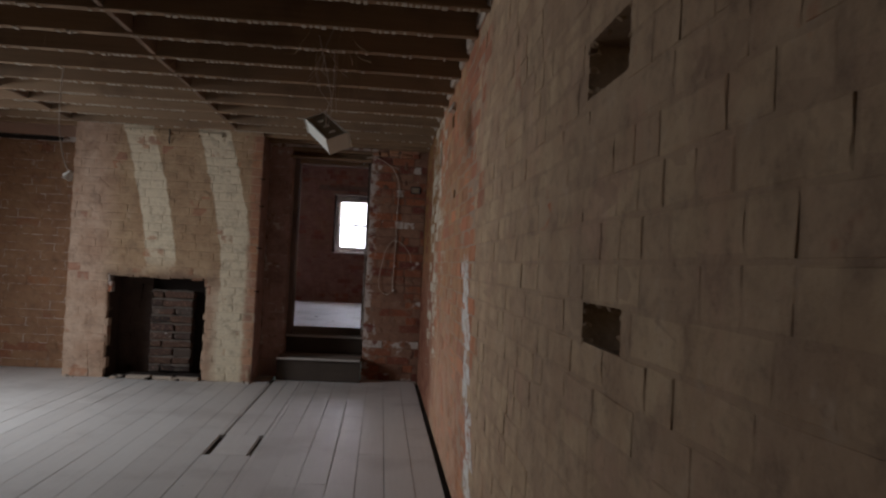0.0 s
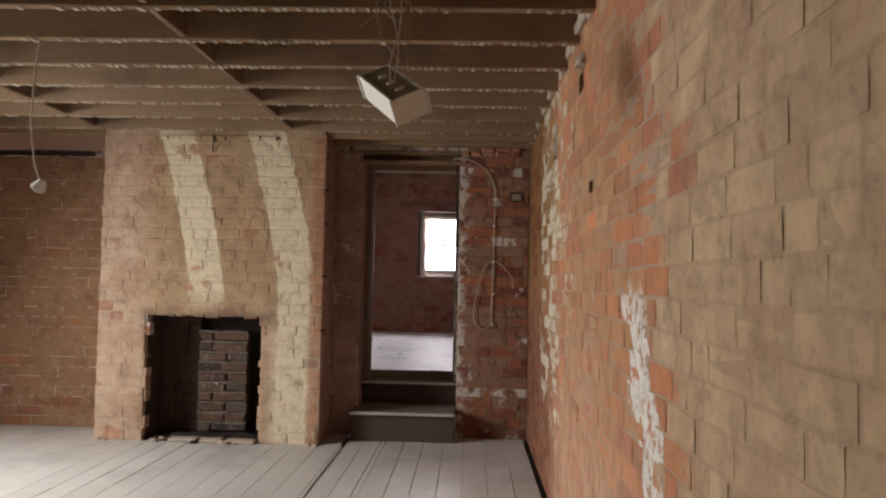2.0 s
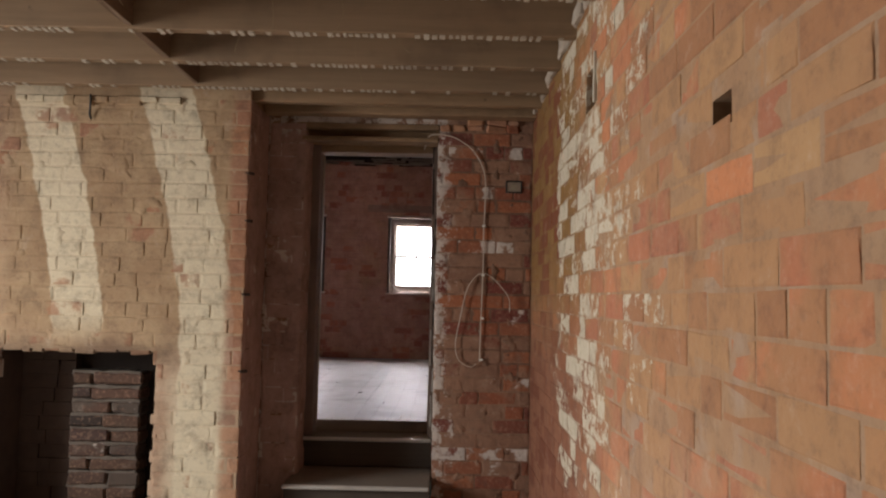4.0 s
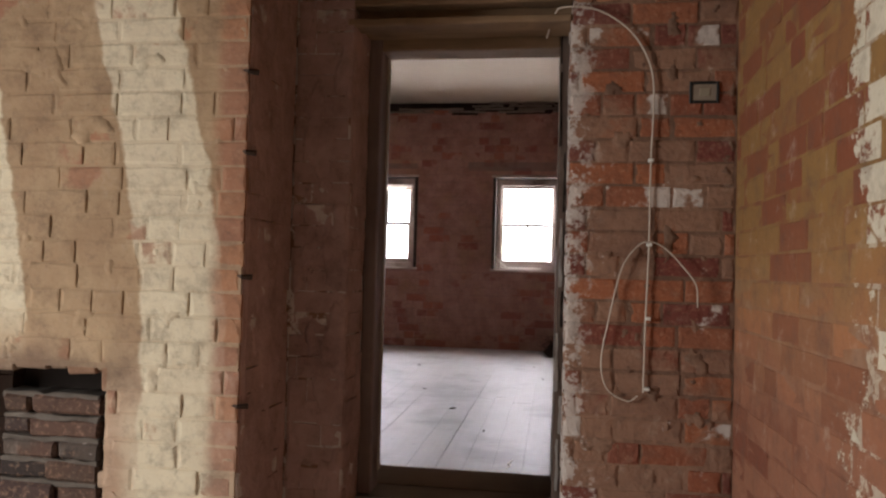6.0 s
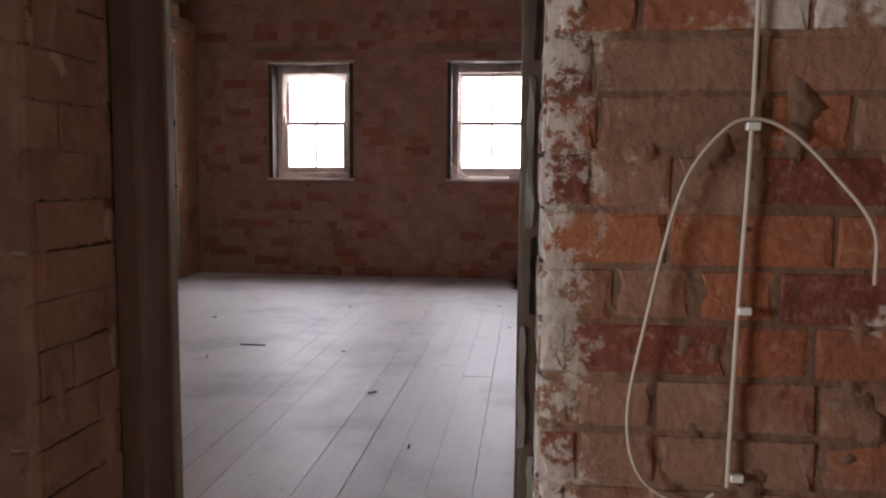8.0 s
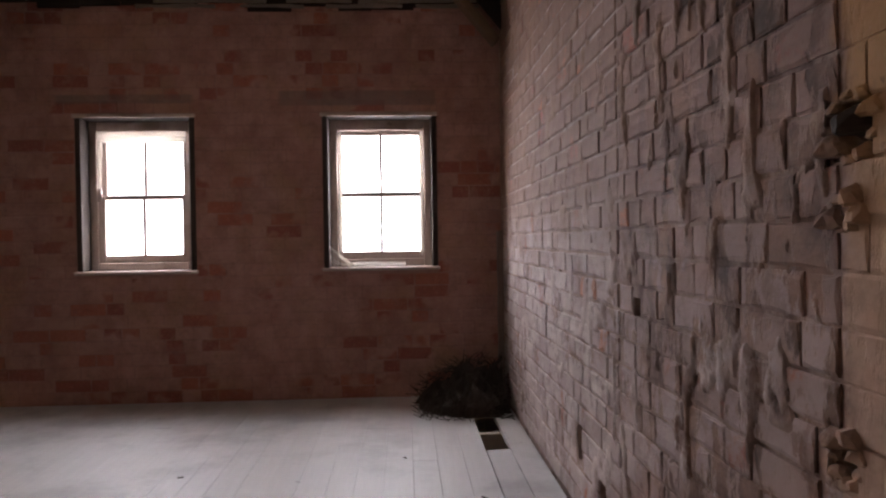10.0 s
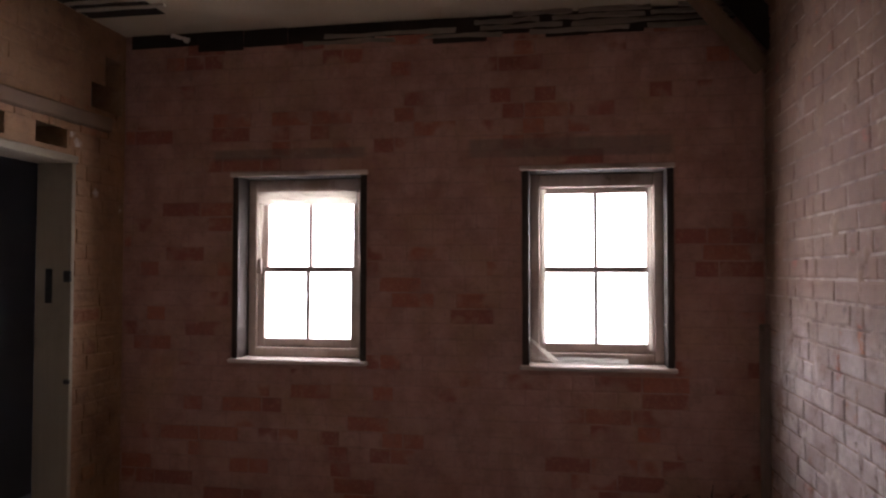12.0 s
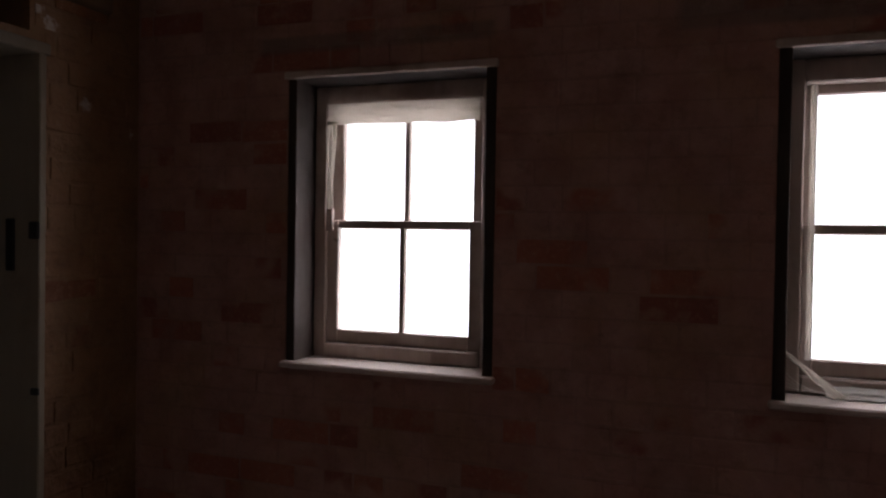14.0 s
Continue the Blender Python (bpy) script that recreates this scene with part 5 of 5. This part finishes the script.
for k in range(420):
    x, y = rng.uniform(-0.36, 0.2), rng.uniform(-0.36, 0.34)
    rr = math.hypot((x + 0.11) / 0.33 - 0.35, y / 0.37 - 0.35)
    z = 0.005 + 0.27 * max(0.0, 1 - (rr / 1.25) ** 1.6)
    d = Vector((rng.uniform(-1, 1), rng.uniform(-1, 1), rng.uniform(-0.3, 0.8))).normalized() * rng.uniform(0.04, 0.13)
    p = Vector((x, y, z))
    q = p + d
    q.x = min(q.x, 0.2)
    q.z = max(q.z, 0.004)
    t = tube([p, (p + q) / 2 + Vector((0, 0, 0.008)), q], 0.0022, 4)
    me = bpy.data.meshes.new("scratch")
    t.to_mesh(me)
    t.free()
    twigs.from_mesh(me)
    bpy.data.meshes.remove(me)
tagged(part("twig_litter", twigs, NEST, heap, "dry twigs and straw"), kind="stuff")
stick = tube(spline([(-0.42, 13.98, F2 + 0.01), (-0.30, 14.1, F2 + 0.16), (-0.16, 14.3, F2 + 0.30)], 5), 0.009, 6)
tagged(part("stick", stick, NEST), "bent dark stick leaning over the debris", "stick")
rng = random.Random(91)
for x, y in ((-1.83, 12.9), (-0.71, 12.35), (-0.60, 12.2), (-0.47, 12.5), (-1.55, 11.6), (-2.2, 11.4), (-0.44, 12.28), (-1.25, 10.9), (-0.8, 13.1), (-2.6, 12.4), (-1.0, 10.3)):
    ob = part("wood_chip", box(-0.022, 0.022, -0.006, 0.006, 0, 0.006, 0.002, 0.002), NEST)
    ob.location, ob.rotation_euler = (x, y, F2 + 0.002), (0, 0, rng.uniform(0, 3))
    ob.scale = [rng.uniform(0.5, 1.2)] * 3
    tagged(ob, "small dark wood chip on the floor boards", "wood chip", "floor litter")
curl = tube(spline([(-0.83, 9.56, F2 + 0.004), (-0.815, 9.60, F2 + 0.012), (-0.83, 9.64, F2 + 0.004), (-0.81, 9.70, F2 + 0.01)], 5), 0.003, 5)
tagged(part("wire_scrap", curl, PVC), "curl of white wire on the floor boards", "scrap")
crack = box(-2.14, -2.0, 11.675, 11.69, F2 + 0.0005, F2 + 0.006, 0.001, 0.001)
tagged(part("board_splinter", crack, NEST), "lifted dark splinter at a board end", "splinter")


# ---- bricks, last ----
def all_bricks():
    lay_bricks(wall_right, F_RIGHT, 0.6, DW_Y - 0.004, 0.0, WALL_TOP, HOLES_RIGHT, RIGHT, 1, (4.6, 1.4), 290, 0.008, 0.0014, COURSE, 0.0030, 0.25, 0.45)
    lay_bricks(chimney_breast, F_CHIM, -CH_X1, -CH_X0, 0.0, 2.45, [(-HEARTH_X1, -HEARTH_X0, -0.1, HEARTH_TOP)], CHIMNEY, 2, (2.0, 1.5), 290, 0.008, 0.0028, COURSE, 0.0075, 0.5, 0.42)
    lay_bricks(chimney_breast, F_CHIM_R, -DW_Y + 0.004, -CH_Y - 0.012, 0.0, 2.45, [], REVEAL, 3, (-8.8, 1.3), 70, 0.003, 0.0015, COURSE, 0.002, 0.2)
    lay_bricks(wall_door, F_DOORWALL, 0.002, 0.600, 0.0, 2.38, [], PIER, 4, (0.3, 1.3), 290, 0.010, 0.0022, COURSE, 0.007, 0.5, 0.42)
    lay_bricks(wall_door, F_REVEAL_R, DW_Y + 0.013, 9.298, 0.0, 2.38, [], PIER, 14, (9.2, 1.3), 60)
    lay_bricks(wall_door, F_REVEAL_L, -9.298, -DW_Y - 0.013, 0.0, 2.38, [], REVEAL, 15, (-9.2, 1.3), 60, 0.004, 0.002, COURSE, 0.002, 0.3)
    lay_bricks(wall_door, F_DOORWALL, 1.432, -CH_X1 - 0.002, 0.0, 2.42, [], REVEAL, 5, (1.55, 1.3), 200, 0.004, 0.003, COURSE, 0.003, 0.6)
    lay_bricks(wall_door, F_DOORWALL, -CH_X0 + 0.012, -R1_L - 0.004, 0.0, 2.33, [], ALCOVE, 6, (4.0, 1.2), 200, 0.004, 0.002, COURSE, 0.003, 0.4)
    lay_bricks(wall_far, F_FAR, -R2_X1 + 0.004, -R2_X0 - 0.004, F2, CEIL2 - 0.04, [(-b, -a, WIN_Z0, WIN_Z1) for a, b in WINDOWS], FARWALL, 7, (2.4, 1.6), 290, 0.009, 0.0015, COURSE, 0.003, 0.3, 0.5)
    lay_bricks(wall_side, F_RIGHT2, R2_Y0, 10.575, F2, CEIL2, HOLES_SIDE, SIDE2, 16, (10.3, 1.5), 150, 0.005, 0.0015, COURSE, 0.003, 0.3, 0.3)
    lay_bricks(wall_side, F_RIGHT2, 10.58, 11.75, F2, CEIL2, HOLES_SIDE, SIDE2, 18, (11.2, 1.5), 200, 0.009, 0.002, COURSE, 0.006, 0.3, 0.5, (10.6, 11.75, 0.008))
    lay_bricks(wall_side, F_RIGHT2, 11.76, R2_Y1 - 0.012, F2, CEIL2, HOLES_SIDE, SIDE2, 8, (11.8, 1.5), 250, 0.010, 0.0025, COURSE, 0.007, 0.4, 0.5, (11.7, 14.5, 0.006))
    lay_bricks(wall_party, F_LEFT2, -R2_Y1 + 0.012, -12.2, F2, CEIL2 - 0.05, [(-DOOR2[1] - 0.005, -DOOR2[0] + 0.005, 0, DOOR2[3])] + [(-b, -a, c, d) for a, b, c, d in POCKETS], ALCOVE, 9, (-14.3, 1.8), 120)


all_bricks()
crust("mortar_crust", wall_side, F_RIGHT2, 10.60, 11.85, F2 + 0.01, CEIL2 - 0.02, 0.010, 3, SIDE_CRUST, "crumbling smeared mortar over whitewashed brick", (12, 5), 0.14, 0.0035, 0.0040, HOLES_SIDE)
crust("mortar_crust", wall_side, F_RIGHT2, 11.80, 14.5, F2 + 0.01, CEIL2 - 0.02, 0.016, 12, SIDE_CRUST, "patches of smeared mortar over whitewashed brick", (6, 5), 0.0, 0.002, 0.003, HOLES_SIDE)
crust("limewash_skin", chimney_breast, F_CHIM, -CH_X1 + 0.01, -CH_X0 - 0.01, 0.02, 2.44, 0.013, 19, CHIMNEY["mortar"], "limewash skin bridging the brick joints", (9, 9), 0.0, 0.0015, 0.0016, [(-HEARTH_X1, -HEARTH_X0, -0.1, HEARTH_TOP)])
crust("mortar_crust", wall_door, F_DOORWALL, 0.004, 0.595, 0.0, 2.37, 0.011, 23, PIER["mortar"], "smeared mortar over the joints of the pier", (11, 10), 0.02, 0.002, 0.002, [(0.05, 0.19, 1.98, 2.10)])
crust("wash_crust", chimney_breast, F_CHIM_R, -DW_Y + 0.004, -CH_Y - 0.016, 0.0, 2.42, 0.012, 5, REVEAL_CRUST, "thick rose wash smeared over brick", (7, 3), 0.62, 0.003)
crust("wash_crust", wall_door, F_DOORWALL, 1.436, -CH_X1 - 0.004, 0.0, 2.40, 0.010, 6, REVEAL_CRUST, "thick rose wash smeared over brick", (8, 4), 0.45, 0.005)
crust("wash_crust", wall_door, F_REVEAL_L, -9.296, -DW_Y - 0.015, 0.0, 2.36, 0.010, 8, REVEAL_CRUST, "thick rose wash smeared over brick", (8, 4), 0.45, 0.005)
crust("wash_crust", wall_door, F_DOORWALL, -CH_X0 + 0.02, -R1_L - 0.01, 0.0, 2.32, 0.018, 29, ALCOVE["mortar"], "thin tan wash over alcove brick", (5, 6), 0.22, 0.0018, 0.001)
